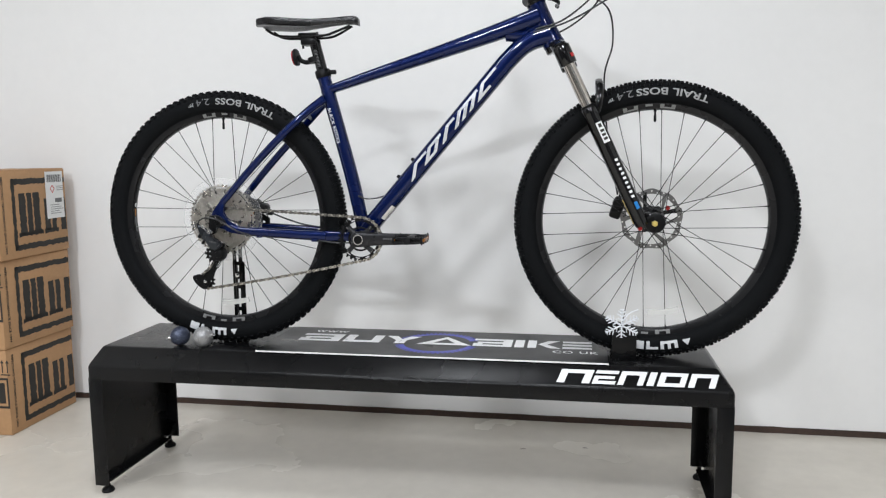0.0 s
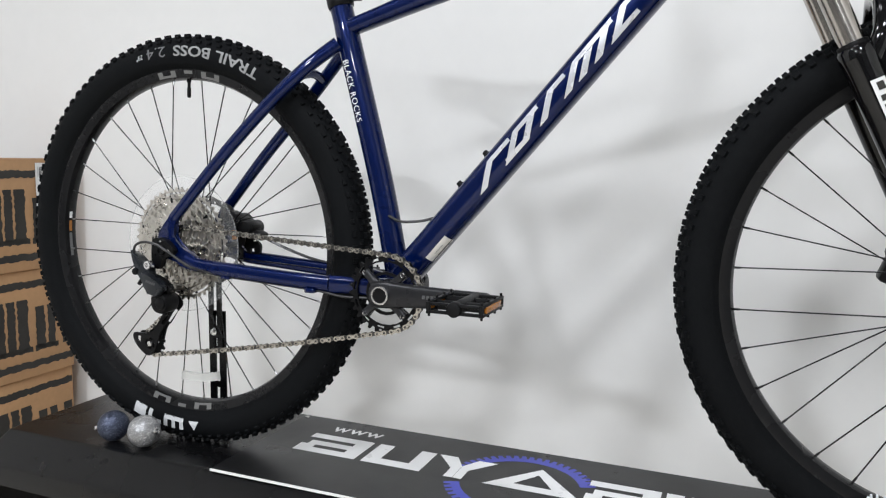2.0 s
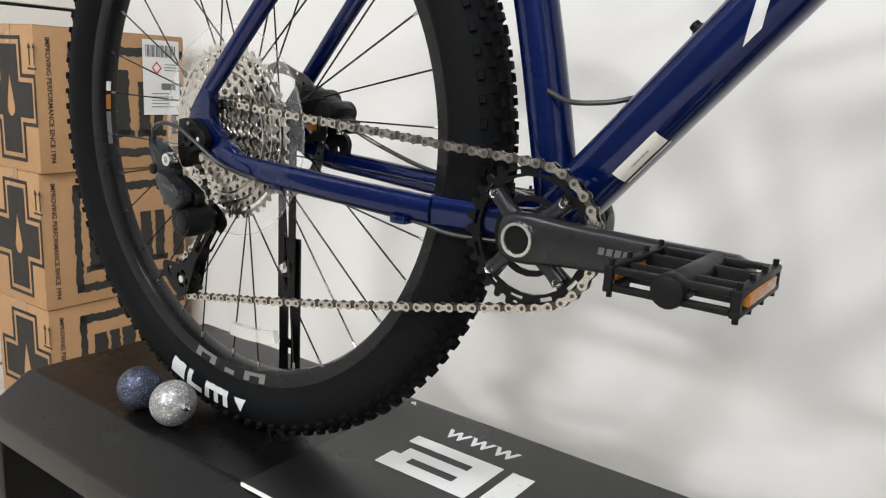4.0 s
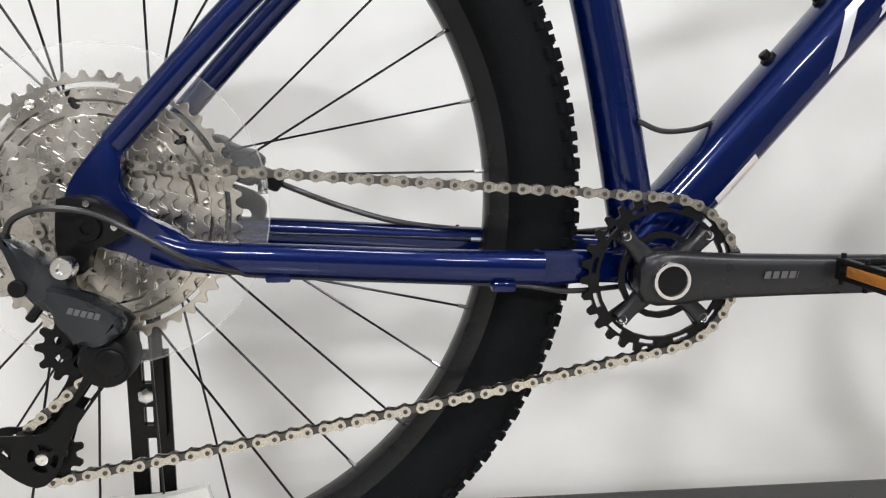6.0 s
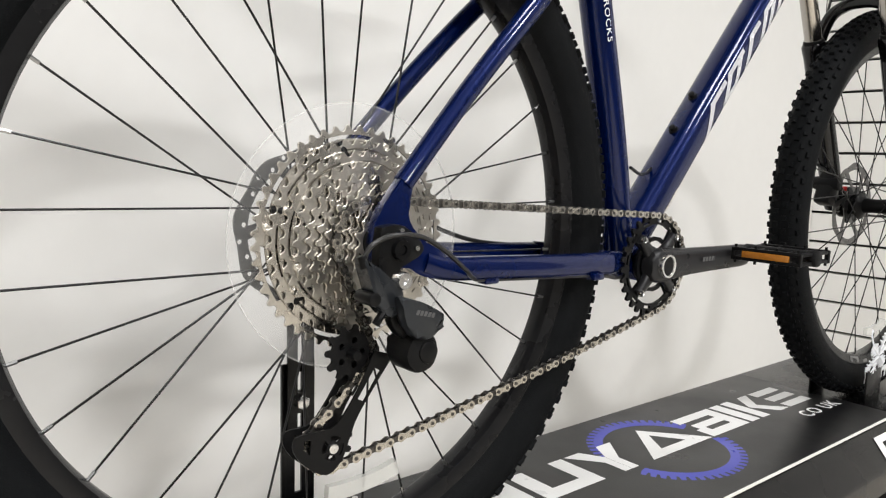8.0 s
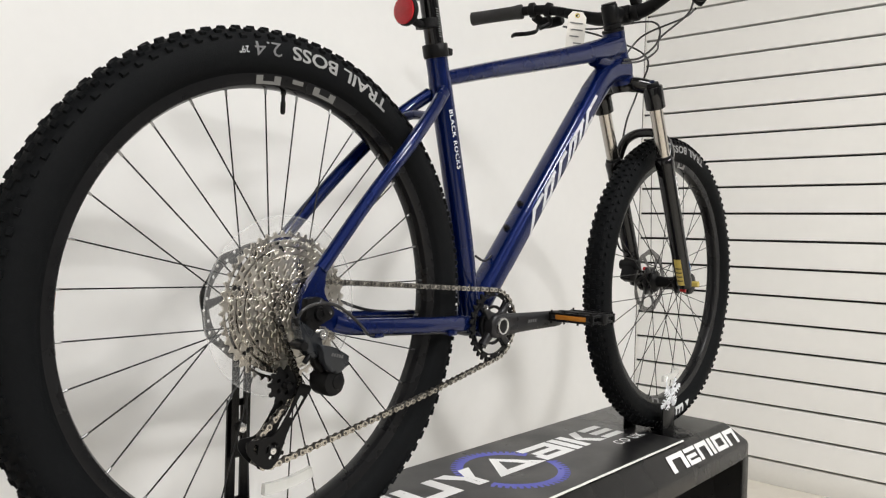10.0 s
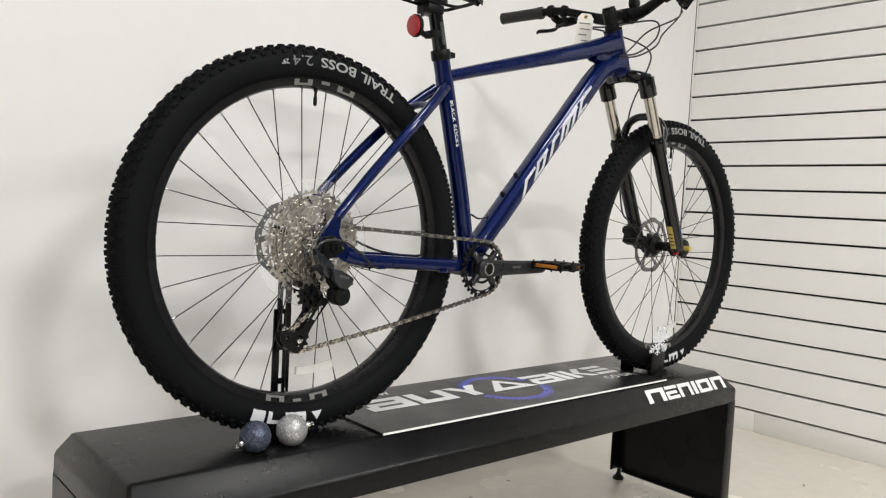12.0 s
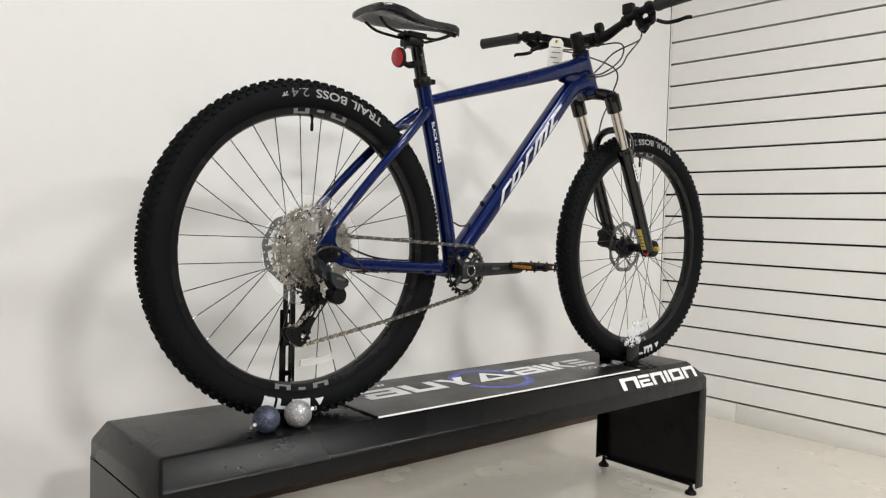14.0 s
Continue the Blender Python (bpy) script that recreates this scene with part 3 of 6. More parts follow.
    for k in range(13):
        a = a0 + radians(-9.5 + 19 * k / 12)
        rows.append([bm.verts.new((r * math.cos(a), y, r * math.sin(a))) for r, y in ((0.240, -0.004), (0.255, -0.004), (0.255, -0.012), (0.240, -0.012))])
    for a, b in zip(rows, rows[1:]):
        for k in range(4):
            bm.faces.new((a[k], a[(k + 1) % 4], b[(k + 1) % 4], b[k]))
    bm.faces.new(rows[0])
    bm.faces.new(rows[-1])
    part("spoke_reflector", move(bm, m), M_REFLECT, rim, "clear plastic spoke reflector", smooth=False)
    # brake rotor
    ry = 0.052 if rear else 0.045
    rot = part("brake_rotor", move(rotor_mesh(0.0815, 0.036), m @ pose(0, ry, 0)), M_ROTOR, rim, "drilled steel disc brake rotor", smooth=False)
    star = []
    for k in range(48):
        a = 2 * math.pi * k / 48
        star.append(((0.032 + 0.009 * math.cos(6 * a)) * math.cos(a), (0.032 + 0.009 * math.cos(6 * a)) * math.sin(a)))
    part("rotor_carrier", move(X(star, ry - 0.002, ry + 0.002, [circle(0, 0, 0.016, 16)]), m), M_DARKROTOR, rim)
    return rim


rear_wheel = wheel("wheel", Matrix.Translation(RHUB), True)
front_wheel = wheel("wheel", STEER @ Matrix.Translation(FHUB), False)


# ---- frame ----
def sec(a, b, n):
    a, b = Vector(a), Vector(b)
    return [a.lerp(b, k / n) for k in range(n + 1)]


BB = Vector((0.003, BY, 0.770))
ST_TOP = Vector((-0.108, BY, 1.222))
st_pts = smooth_path([BB + Vector((-0.004, 0, 0.015)), (-0.030, BY, 0.925), (-0.062, BY, 1.050), (-0.090, BY, 1.155), ST_TOP], 6)
frame_ob = part("frame", T(st_pts, [0.0195] * (len(st_pts) - 4) + [0.0185] * 4, seg=24), M_PAINT, bicycle, "glossy deep blue alloy frame")
tt_pts = smooth_path([(-0.100, BY, 1.183), (0.03, BY, 1.222), (0.20, BY, 1.271), (0.36, BY, 1.319), (0.492, BY, 1.362)], 8)
n = len(tt_pts)
part("top_tube", T(tt_pts, [0.0128 + 0.0125 * (k / (n - 1)) ** 1.3 for k in range(n)], seg=24, power=2.6, flat=[1.25 - 0.15 * k / (n - 1) for k in range(n)]), M_PAINT, frame_ob)
DT0, DT1 = Vector((0.004, BY, 0.787)), Vector((0.403, BY, 1.244))
dt_pts = sec(DT0, DT1, 10)[:-1] + smooth_path([DT1, (0.444, BY, 1.283), (0.482, BY, 1.305), (0.522, BY, 1.316)], 5)
n = len(dt_pts)
DT_R = [0.0245 if k < n - 10 else 0.0245 + 0.006 * (k - n + 10) / 10 for k in range(n)]
part("down_tube", T(dt_pts, DT_R, seg=32, power=2.7, flat=1.02), M_PAINT, frame_ob)
HT0, HT1 = STEER_PIVOT, STEER_PIVOT + STEER_AXIS * 0.118
part("head_tube", T([HT0 + STEER_AXIS * s for s in (0, 0.004, 0.012, 0.05, 0.1, 0.112, 0.118)], [0.0285, 0.0295, 0.0275, 0.0245, 0.0235, 0.0250, 0.0245], seg=28), M_PAINT, frame_ob)
part("head_gusset", T(smooth_path([(0.405, BY, 1.318), (0.452, BY, 1.315), (0.50, BY, 1.335)], 5), 0.018, seg=16), M_PAINT, frame_ob)
bbs = bmesh.new()
cyl(bbs, (BB.x, BY - 0.036, BB.z), (BB.x, BY + 0.036, BB.z), 0.0235, seg=28, bevel=0.002)
part("bottom_bracket", bbs, M_PAINT, frame_ob)
for s in (-1, 1):
    cup = bmesh.new()
    cyl(cup, (BB.x, BY + s * 0.036, BB.z), (BB.x, BY + s * 0.047, BB.z), 0.0225, seg=24, bevel=0.001)
    part("bearing_cup", cup, M_BLACK, frame_ob)
for s in (-1, 1):
    ss = smooth_path([(-0.104, BY + s * 0.016, 1.160), (-0.150, BY + s * 0.036, 1.122), (-0.215, BY + s * 0.052, 1.062), (-0.310, BY + s * 0.060, 0.968), (-0.398, BY + s * 0.066, 0.872)], 6)
    m_ = len(ss)
    part("seat_stay", T(ss, [0.0118 - 0.0018 * k / (m_ - 1) for k in range(m_)], seg=16, flat=0.85), M_PAINT, frame_ob)
    cs = smooth_path([(-0.374, BY + s * 0.0665, 0.801), (-0.345, BY + s * 0.067, 0.793), (-0.28, BY + s * 0.066, 0.789), (-0.18, BY + s * 0.062, 0.783), (-0.095, BY + s * 0.058, 0.779)], 5)
    m_ = len(cs)
    part("chain_stay", T(cs, [0.0112 + 0.0018 * k / (m_ - 1) for k in range(m_)], seg=16, power=2.5, flat=0.75), M_PAINT, frame_ob)
    yk = sec((-0.099, BY + s * 0.057, 0.779), (-0.012, BY + s * 0.026, 0.774), 4)
    part("yoke", T(yk, [0.0145, 0.0138, 0.013, 0.014, 0.016], seg=16, power=3.2, flat=0.45), M_PAINT, frame_ob)
    # dropout plate
    out = smooth_path([(-0.404, 0.877, 0), (-0.390, 0.868, 0), (-0.397, 0.846, 0), (-0.385, 0.826, 0), (-0.350, 0.806, 0), (-0.346, 0.784, 0), (-0.378, 0.789, 0), (-0.398, 0.800, 0), (-0.412, 0.801, 0), (-0.432, 0.802, 0),
                       (-0.433, 0.832, 0), (-0.422, 0.853, 0)], 3)
    y0 = BY + s * 0.0665
    bm = X([(v.x, v.y) for v in out], y0 - 0.0055, y0 + 0.0055)
    es = [e for e in bm.edges if abs(e.verts[0].co.y - e.verts[1].co.y) < 1e-6]
    bmesh.ops.bevel(bm, geom=es, offset=0.002, segments=2, affect="EDGES", profile=0.5)
    part("dropout", bm, M_PAINT, frame_ob)
part("stay_bridge", T(smooth_path([(-0.165, BY - 0.042, 1.108), (-0.160, BY, 1.116), (-0.165, BY + 0.042, 1.108)], 5), 0.0075, seg=12), M_PAINT, frame_ob)
AX = (DT1 - DT0).normalized()
nrm = Vector((-AX.z, 0, AX.x))
for bx, bz in ((0.109, 0.936), (0.148, 0.985)):
    p = DT0 + AX * (Vector((bx, BY, bz)) - DT0).dot(AX) + nrm * 0.0225
    bm = C(p, p + nrm * 0.0045, 0.0066, seg=12, bevel=0.001)
    cyl(bm, p + nrm * 0.004, p + nrm * 0.0095, 0.0046, seg=10, bevel=0.0008)
    part("bottle_bolt", bm, M_BLACK, frame_ob, "small black bottle cage bolt")

# decals on the down tube, bent round it
DTD = (DT1 - DT0).normalized()
DTN = Vector((-DTD.z, 0, DTD.x))


def on_tube(bm, origin, along, across, r, power, flat, lift=0.0006):
    for v in bm.verts:
        u, w = v.co.x, v.co.y
        q = max(-0.98, min(0.98, w / r))
        y = flat * r * (1 - abs(q) ** power) ** (1 / power)
        v.co = origin + along * u + across * (q * r) + Vector((0, -(y + lift), 0))
    return bm


def stroke(bm, u0, w0, u1, w1, tu, tw):
    """A flat bar in the xy plane from one point to another, tu wide along the tube and tw across it."""
    bm.faces.new([bm.verts.new((u, w, 0)) for u, w in ((u0 - tu / 2, w0 - tw / 2), (u0 + tu / 2, w0 + tw / 2), (u1 + tu / 2, w1 + tw / 2), (u1 - tu / 2, w1 - tw / 2))])


# five slanted silver shapes, each of a few long bars
TOP_W, LOW_W, LEAN = 0.0130, -0.0135, 0.044


def stem_bar(u, lo=LOW_W, hi=TOP_W):
    k = LEAN / (TOP_W - LOW_W)
    return (u + k * (lo - LOW_W), lo, u + k * (hi - LOW_W), hi, 0.017, 0)


def flat_bar(u0, u1, w):
    return (u0, w, u1, w, 0, 0.0065)


MARKS = ((stem_bar(0.006), flat_bar(0.040, 0.088, 0.0098)),
         (stem_bar(0.064), stem_bar(0.100), flat_bar(0.100, 0.150, 0.0098), flat_bar(0.062, 0.106, -0.0103)),
         (stem_bar(0.140), flat_bar(0.174, 0.208, 0.0098)),
         (stem_bar(0.192), stem_bar(0.222, hi=0.0060), stem_bar(0.254), flat_bar(0.228, 0.304, 0.0098)),
         (stem_bar(0.288), flat_bar(0.324, 0.380, 0.0098), flat_bar(0.288, 0.336, -0.0103)))
for bars in MARKS:
    one = bmesh.new()
    for q in bars:
        stroke(one, *q)
    part("frame_mark", on_tube(cut_long(one, 0.008), DT0 + DTD * 0.200, DTD, DTN, 0.0245, 2.7, 1.02), M_SILVERINK, frame_ob, "slanted silver-white mark")
STD = (Vector((-0.062, BY, 1.050)) - Vector((-0.090, BY, 1.155))).normalized()
part("frame_lettering", on_tube(cut_long(text_mesh("BLACK ROCKS", 0.0142, spacing=1.1)), Vector((-0.0765, BY, 1.085)), STD, Vector((-STD.z, 0, STD.x)), 0.0195, 2.0, 1.0), M_WHITE, frame_ob, "small white lettering")
lp = DT0 + DTD * 0.088
part("barcode_sticker", on_tube(cut_long(plate_bars(bmesh.new(), [(-0.024, -0.0250, 0.024, -0.0125, 0)])), lp, DTD, DTN, 0.0245, 2.7, 1.02, 0.0004), M_TAG, frame_ob, "white barcode sticker")
bars = [(-0.010 + 0.0016 * k, -0.0232, -0.010 + 0.0016 * k + (0.0005 + 0.0005 * (k * 7 % 3) / 2), -0.0185, 0) for k in range(12)]
part("barcode", on_tube(plate_bars(bmesh.new(), bars), lp, DTD, DTN, 0.0245, 2.7, 1.02, 0.0008), M_INK, frame_ob)

# seat post, clamp, saddle
SPD = Vector((-0.245, 0, 0.97)).normalized()
bm = T([ST_TOP + SPD * s for s in (-0.004, 0.0, 0.016, 0.018)], [0.0205, 0.0215, 0.0215, 0.0205], seg=24)
box(bm, -0.012, 0.012, -0.006, 0.006, -0.006, 0.006, bevel=0.002, m=Matrix.Translation(ST_TOP + SPD * 0.008 + Vector((0.026, 0, 0.004))))
part("seat_clamp", bm, M_BLACK, bicycle, "black seat clamp")
post = part("seat_post", T([ST_TOP, ST_TOP + SPD * 0.085, ST_TOP + SPD * 0.10], [0.0155, 0.0155, 0.0165], seg=24), M_GLOSSBLACK, bicycle, "gloss black seat post")
SC = Vector((-0.145, BY, 1.330))
bm = B(-0.022, 0.022, -0.021, 0.021, -0.010, 0.010, bevel=0.004, m=Matrix.Translation(SC - Vector((0, 0, 0.012))))
for s in (-1, 1):
    cyl(bm, SC + Vector((s * 0.021, 0, -0.03)), SC + Vector((s * 0.021, 0, 0.014)), 0.0032, seg=8)
box(bm, -0.026, 0.026, -0.026, 0.026, -0.004, 0.004, bevel=0.002, m=Matrix.Translation(SC + Vector((0, 0, 0.006))))
part("saddle_clamp", bm, M_BLACK, post)
bm = bmesh.new()
for k in range(16):
    z = 0.028 + 0.004 * k
    if z < 0.075:
        box(bm, -0.004, 0.004, -0.0162, -0.0155, 0, 0.0012, m=Matrix.Translation(ST_TOP + SPD * z))
part("post_scale", bm, M_GREYINK, post)


def saddle_mesh():
    bm = bmesh.new()
    st = [(-0.284, 0.046, 1.366, 0.016), (-0.276, 0.064, 1.371, 0.022), (-0.250, 0.071, 1.374, 0.030), (-0.215, 0.069, 1.372, 0.032), (-0.175, 0.055, 1.369, 0.028), (-0.130, 0.035, 1.368, 0.022), (-0.085, 0.024, 1.370, 0.019),
          (-0.045, 0.0205, 1.373, 0.019), (-0.020, 0.019, 1.373, 0.022), (-0.008, 0.016, 1.370, 0.022), (-0.002, 0.009, 1.364, 0.016)]
    rings = []
    for x, w, z, d in st:
        ring = []
        for k in range(24):
            a = 2 * math.pi * k / 24
            c, s = math.cos(a), math.sin(a)
            yy = w * math.copysign(abs(c) ** 0.8, c)
            if s >= 0:
                zz = z + 0.011 * abs(s) ** 0.8 - 0.006 * math.exp(-(yy / 0.009) ** 2) * (1 if -0.26 < x < -0.03 else 0)
            else:
                zz = z - 0.78 * d * abs(s) ** 0.55 * (0.25 + 0.75 * abs(c))
            ring.append(bm.verts.new((x, BY + yy, zz)))
        rings.append(ring)
    for a, b in zip(rings, rings[1:]):
        for k in range(24):
            bm.faces.new((a[k], a[(k + 1) % 24], b[(k + 1) % 24], b[k]))
    bm.faces.new(rings[0])
    bm.faces.new(rings[-1])
    bmesh.ops.subdivide_edges(bm, edges=bm.edges, cuts=1, smooth=0.6, use_grid_fill=True)
    return bm


saddle = part("saddle", saddle_mesh(), M_SADDLE, bicycle, "black sports saddle")
bm = bmesh.new()
for s in (-1, 1):
    tube(bm, smooth_path([(-0.262, BY + s * 0.030, 1.352), (-0.235, BY + s * 0.024, 1.336), (-0.19, BY + s * 0.0215, 1.331), (-0.10, BY + s * 0.0215, 1.331), (-0.065, BY + s * 0.019, 1.340), (-0.025, BY + s * 0.008, 1.357)], 5), 0.0035, seg=8)
part("rail", bm, M_BLACK, saddle)
# rear light
bm = T(smooth_path([(-0.135, BY, 1.268), (-0.155, BY - 0.004, 1.262), (-0.172, BY - 0.004, 1.268), (-0.180, BY - 0.004, 1.280)], 4), 0.0065, seg=10)
cyl(bm, (-0.131, BY, 1.262), (-0.134, BY, 1.276), 0.0195, seg=20)
light = part("rear_reflector", bm, M_PLASTIC, bicycle, "round red rear reflector on a black bracket")
bm = bmesh.new()
cyl(bm, (0, 0, 0), (0, 0, 0.009), 0.0235, seg=28, bevel=0.002)
lm = Matrix.Translation((-0.181, BY - 0.004, 1.277)) @ Matrix.Rotation(radians(-96), 4, "Y")
part("bezel", move(bm, lm), M_PLASTIC, light)
bm = bmesh.new()
cyl(bm, (0, 0, 0.008), (0, 0, 0.0125), 0.0215, seg=28, bevel=0.002)
part("lens", move(bm, lm), M_RED, light, "red reflector lens")

# ---- fork, stem, bar ----
LEG_END = FHUB + Vector((-0.031, 0, -0.004))
FD = (LEG_END - Vector((0.556, BY, 1.262))).normalized()


def S(bm):
    return move(bm, STEER)


CR = Vector((0.556, BY, 1.262))
bm = T(smooth_path([CR + Vector((0, -0.070, 0.002)), CR + Vector((-0.004, -0.055, 0.012)), CR + Vector((-0.018, -0.03, 0.018)), CR + Vector((-0.022, 0, 0.020)), CR + Vector((-0.018, 0.03, 0.018)), CR + Vector((-0.004, 0.055, 0.012)), CR + Vector((0, 0.070, 0.002))], 5), 0.0165, seg=16, power=2.6)
for s in (-1, 1):
    c = CR + Vector((0, s * 0.066, 0))
    cyl(bm, c - FD * 0.014, c + FD * 0.038, 0.0225, seg=24, bevel=0.003)
cyl(bm, STEER_PIVOT - STEER_AXIS * 0.016, STEER_PIVOT + STEER_AXIS * 0.002, 0.0275, seg=24, bevel=0.003)
fork = part("fork", S(bm), M_GLOSSBLACK, bicycle, "black suspension fork with bare metal stanchions")
for s in (-1, 1):
    c = CR + Vector((0, s * 0.066, 0))
    part("stanchion", S(C(c + FD * 0.02, c + FD * 0.19, 0.0150, seg=28)), M_STANCHION, fork, "polished metal stanchion tube")
    ln = (LEG_END - CR).length
    lw = [c + FD * d for d in (0.158, 0.162, 0.172, 0.185, 0.30, 0.42, ln - 0.012, ln + 0.002)]
    part("lower_leg", S(T(lw, [0.0190, 0.0215, 0.0215, 0.0205, 0.0200, 0.0195, 0.0188, 0.0165], seg=24)), M_GLOSSBLACK, fork, "gloss black lower leg")
    part("dust_seal", S(C(c + FD * 0.152, c + FD * 0.160, 0.0180, seg=24, bevel=0.002)), M_PLASTIC, fork)
    e = FHUB + Vector((0.002, s * 0.060, 0))
    part("axle_lug", S(C(e - Vector((0, 0.009, 0)), e + Vector((0, 0.009, 0)), 0.0265, seg=28, bevel=0.004)), M_BLACK, fork)
    foot = C(e + Vector((-0.030, -0.008, 0.000)), e + Vector((-0.030, 0.008, 0.000)), 0.0150, seg=20, bevel=0.003)
    box(foot, -0.034, 0.004, -0.008, 0.008, -0.014, 0.024, bevel=0.004, m=Matrix.Translation(e) @ Matrix.Rotation(radians(8), 4, 'Y'))
    part("dropout", S(foot), M_GLOSSBLACK, fork)
    cap = bmesh.new()
    cyl(cap, c - FD * 0.022, c - FD * 0.012, 0.0155, seg=20, bevel=0.003)
    part("top_cap", S(cap), M_BLACK, fork)
    if s < 0:
        part("adjuster", S(C(c - FD * 0.027, c - FD * 0.021, 0.007, seg=12, bevel=0.001)), M_NAVYANO, fork, "small dark blue adjuster")
crown_c = CR + Vector((0, -0.066, 0))
bm = bmesh.new()
ring_a, ring_b = ([bm.verts.new(crown_c + FD * dd + Vector((FD.z, 0, -FD.x)) * (-0.0229 * math.sin(a)) + Vector((0, -0.0229 * math.cos(a), 0))) for a in (radians(38 + 9 * k) for k in range(6))] for dd in (0.014, 0.024))
for k in range(5):
    bm.faces.new((ring_a[k], ring_a[k + 1], ring_b[k + 1], ring_b[k]))
part("crown_label", S(bm), M_REDANO, fork, "small red label")
ARC = CR + FD * 0.172
arch_pts = [ARC + Vector((dx, dy, dz)) for dx, dy, dz in ((0.012, -0.066, -0.004), (0.022, -0.066, 0.030), (0.022, -0.052, 0.062), (0.020, -0.026, 0.077), (0.020, 0, 0.080), (0.020, 0.026, 0.077), (0.022, 0.052, 0.062), (0.022, 0.066, 0.030), (0.012, 0.066, -0.004))]
part("arch", S(T(smooth_path(arch_pts, 6), 0.0105, seg=14, power=2.8)), M_GLOSSBLACK, fork, "black fork arch")


def leg_sticker(d0, d1, w, mat, label, s=-1, turn=0.0, lift=0.0004):
    """A sticker on the outer face of a lower leg."""
    bm = bmesh.new()
    c = CR + Vector((0, s * 0.066, 0))
    nrm = Vector((FD.z, 0, -FD.x))
    rows = []
    for i in range(7):
        d = d0 + (d1 - d0) * i / 6
        r = 0.0205 - (d - 0.185) * 0.0058 + lift + 0.0006
        rows.append([bm.verts.new(c + FD * d + nrm * (-r * math.sin(a)) + Vector((0, s * r * math.cos(a), 0))) for a in (turn + w * (k / 6 - 0.5) for k in range(7))])
    for a, b in zip(rows, rows[1:]):
        for k in range(6):
            bm.faces.new((a[k], a[k + 1], b[k + 1], b[k]))
    return part("sticker", S(bm), mat, fork, label)


leg_sticker(0.203, 0.259, 0.85, M_WHITE, "white model sticker", turn=0.35)
for k in range(3):
    leg_sticker(0.223 + 0.011 * k, 0.230 + 0.011 * k, 0.5, M_INK, "", turn=0.35, lift=0.0009)
leg_sticker(0.207, 0.217, 0.4, M_INK, "", turn=0.35, lift=0.0009)
for k in range(9):
    leg_sticker(0.306 + 0.0128 * k, 0.3125 + 0.0128 * k, 0.42, M_WHITE, "white mark on the leg" if k == 0 else "", turn=0.45)
leg_sticker(0.427, 0.447, 0.5, M_BLUELAB, "blue sticker", turn=0.45)
leg_sticker(0.410, 0.480, 0.9, M_GOLD, "yellow warning sticker", turn=-1.55)
for k in range(4):
    leg_sticker(0.433 + 0.011 * k, 0.436 + 0.011 * k, 0.7, M_INK, "", turn=-1.55, lift=0.0009)
# front axle lever
bm = C(FHUB + Vector((0, -0.070, 0)), FHUB + Vector((0, 0.085, 0)), 0.0055, seg=12)
ax = part("axle", S(bm), M_BLACK, fork)
part("axle_nut", S(C(FHUB + Vector((0, -0.088, 0)), FHUB + Vector((0, -0.069, 0)), 0.0075, seg=6, bevel=0.001)), M_GOLD, fork, "brass coloured axle end")
part("red_ring", S(C(FHUB + Vector((-0.036, -0.071, -0.014)), FHUB + Vector((-0.036, -0.058, -0.014)), 0.006, seg=12, bevel=0.001)), M_REDANO, fork)
part("quick_release", S(T(smooth_path([FHUB + Vector((0.0, 0.086, 0)), FHUB + Vector((0.03, 0.094, 0.012)), FHUB + Vector((0.085, 0.090, 0.022))], 4), [0.009, 0.009, 0.008, 0.007, 0.0065, 0.006, 0.006, 0.007, 0.006], seg=10, flat=0.6)), M_BLACK, fork, "black axle lever")
part("lever_post", S(B(-0.019, -0.010, 0.078, 0.088, 0.020, 0.072, bevel=0.002, m=Matrix.Translation(FHUB))), M_BLACK, fork)
part("lever_pivot", S(C(FHUB + Vector((0.046, 0.076, 0.028)), FHUB + Vector((0.046, 0.086, 0.028)), 0.0062, seg=14, bevel=0.001)), M_REDANO, fork, "red anodised pivot")
# front caliper
cc = FHUB + Vector((-0.090, 0.055, 0.030))
bm = B(-0.015, 0.015, -0.016, 0.016, -0.030, 0.030, bevel=0.006, m=Matrix.Translation(cc) @ Matrix.Rotation(radians(20), 4, "Y"))
box(bm, -0.010, 0.024, -0.008, 0.008, -0.026, -0.012, bevel=0.002, m=Matrix.Translation(cc))
cyl(bm, cc + Vector((0.0, -0.024, 0.012)), cc + Vector((0.0, 0.024, 0.012)), 0.013, seg=16, bevel=0.002)
for dz in (-0.030, 0.034):
    cyl(bm, cc + Vector((0.012, 0, dz)), cc + Vector((0.020, 0, dz + 0.006)), 0.006, seg=10, bevel=0.001)
cyl(bm, cc + Vector((0.006, 0.0, 0.026)), cc + Vector((0.012, 0.0, 0.05)), 0.0045, seg=10)
part("brake_caliper", S(bm), M_PLASTIC, fork, "black disc brake caliper")
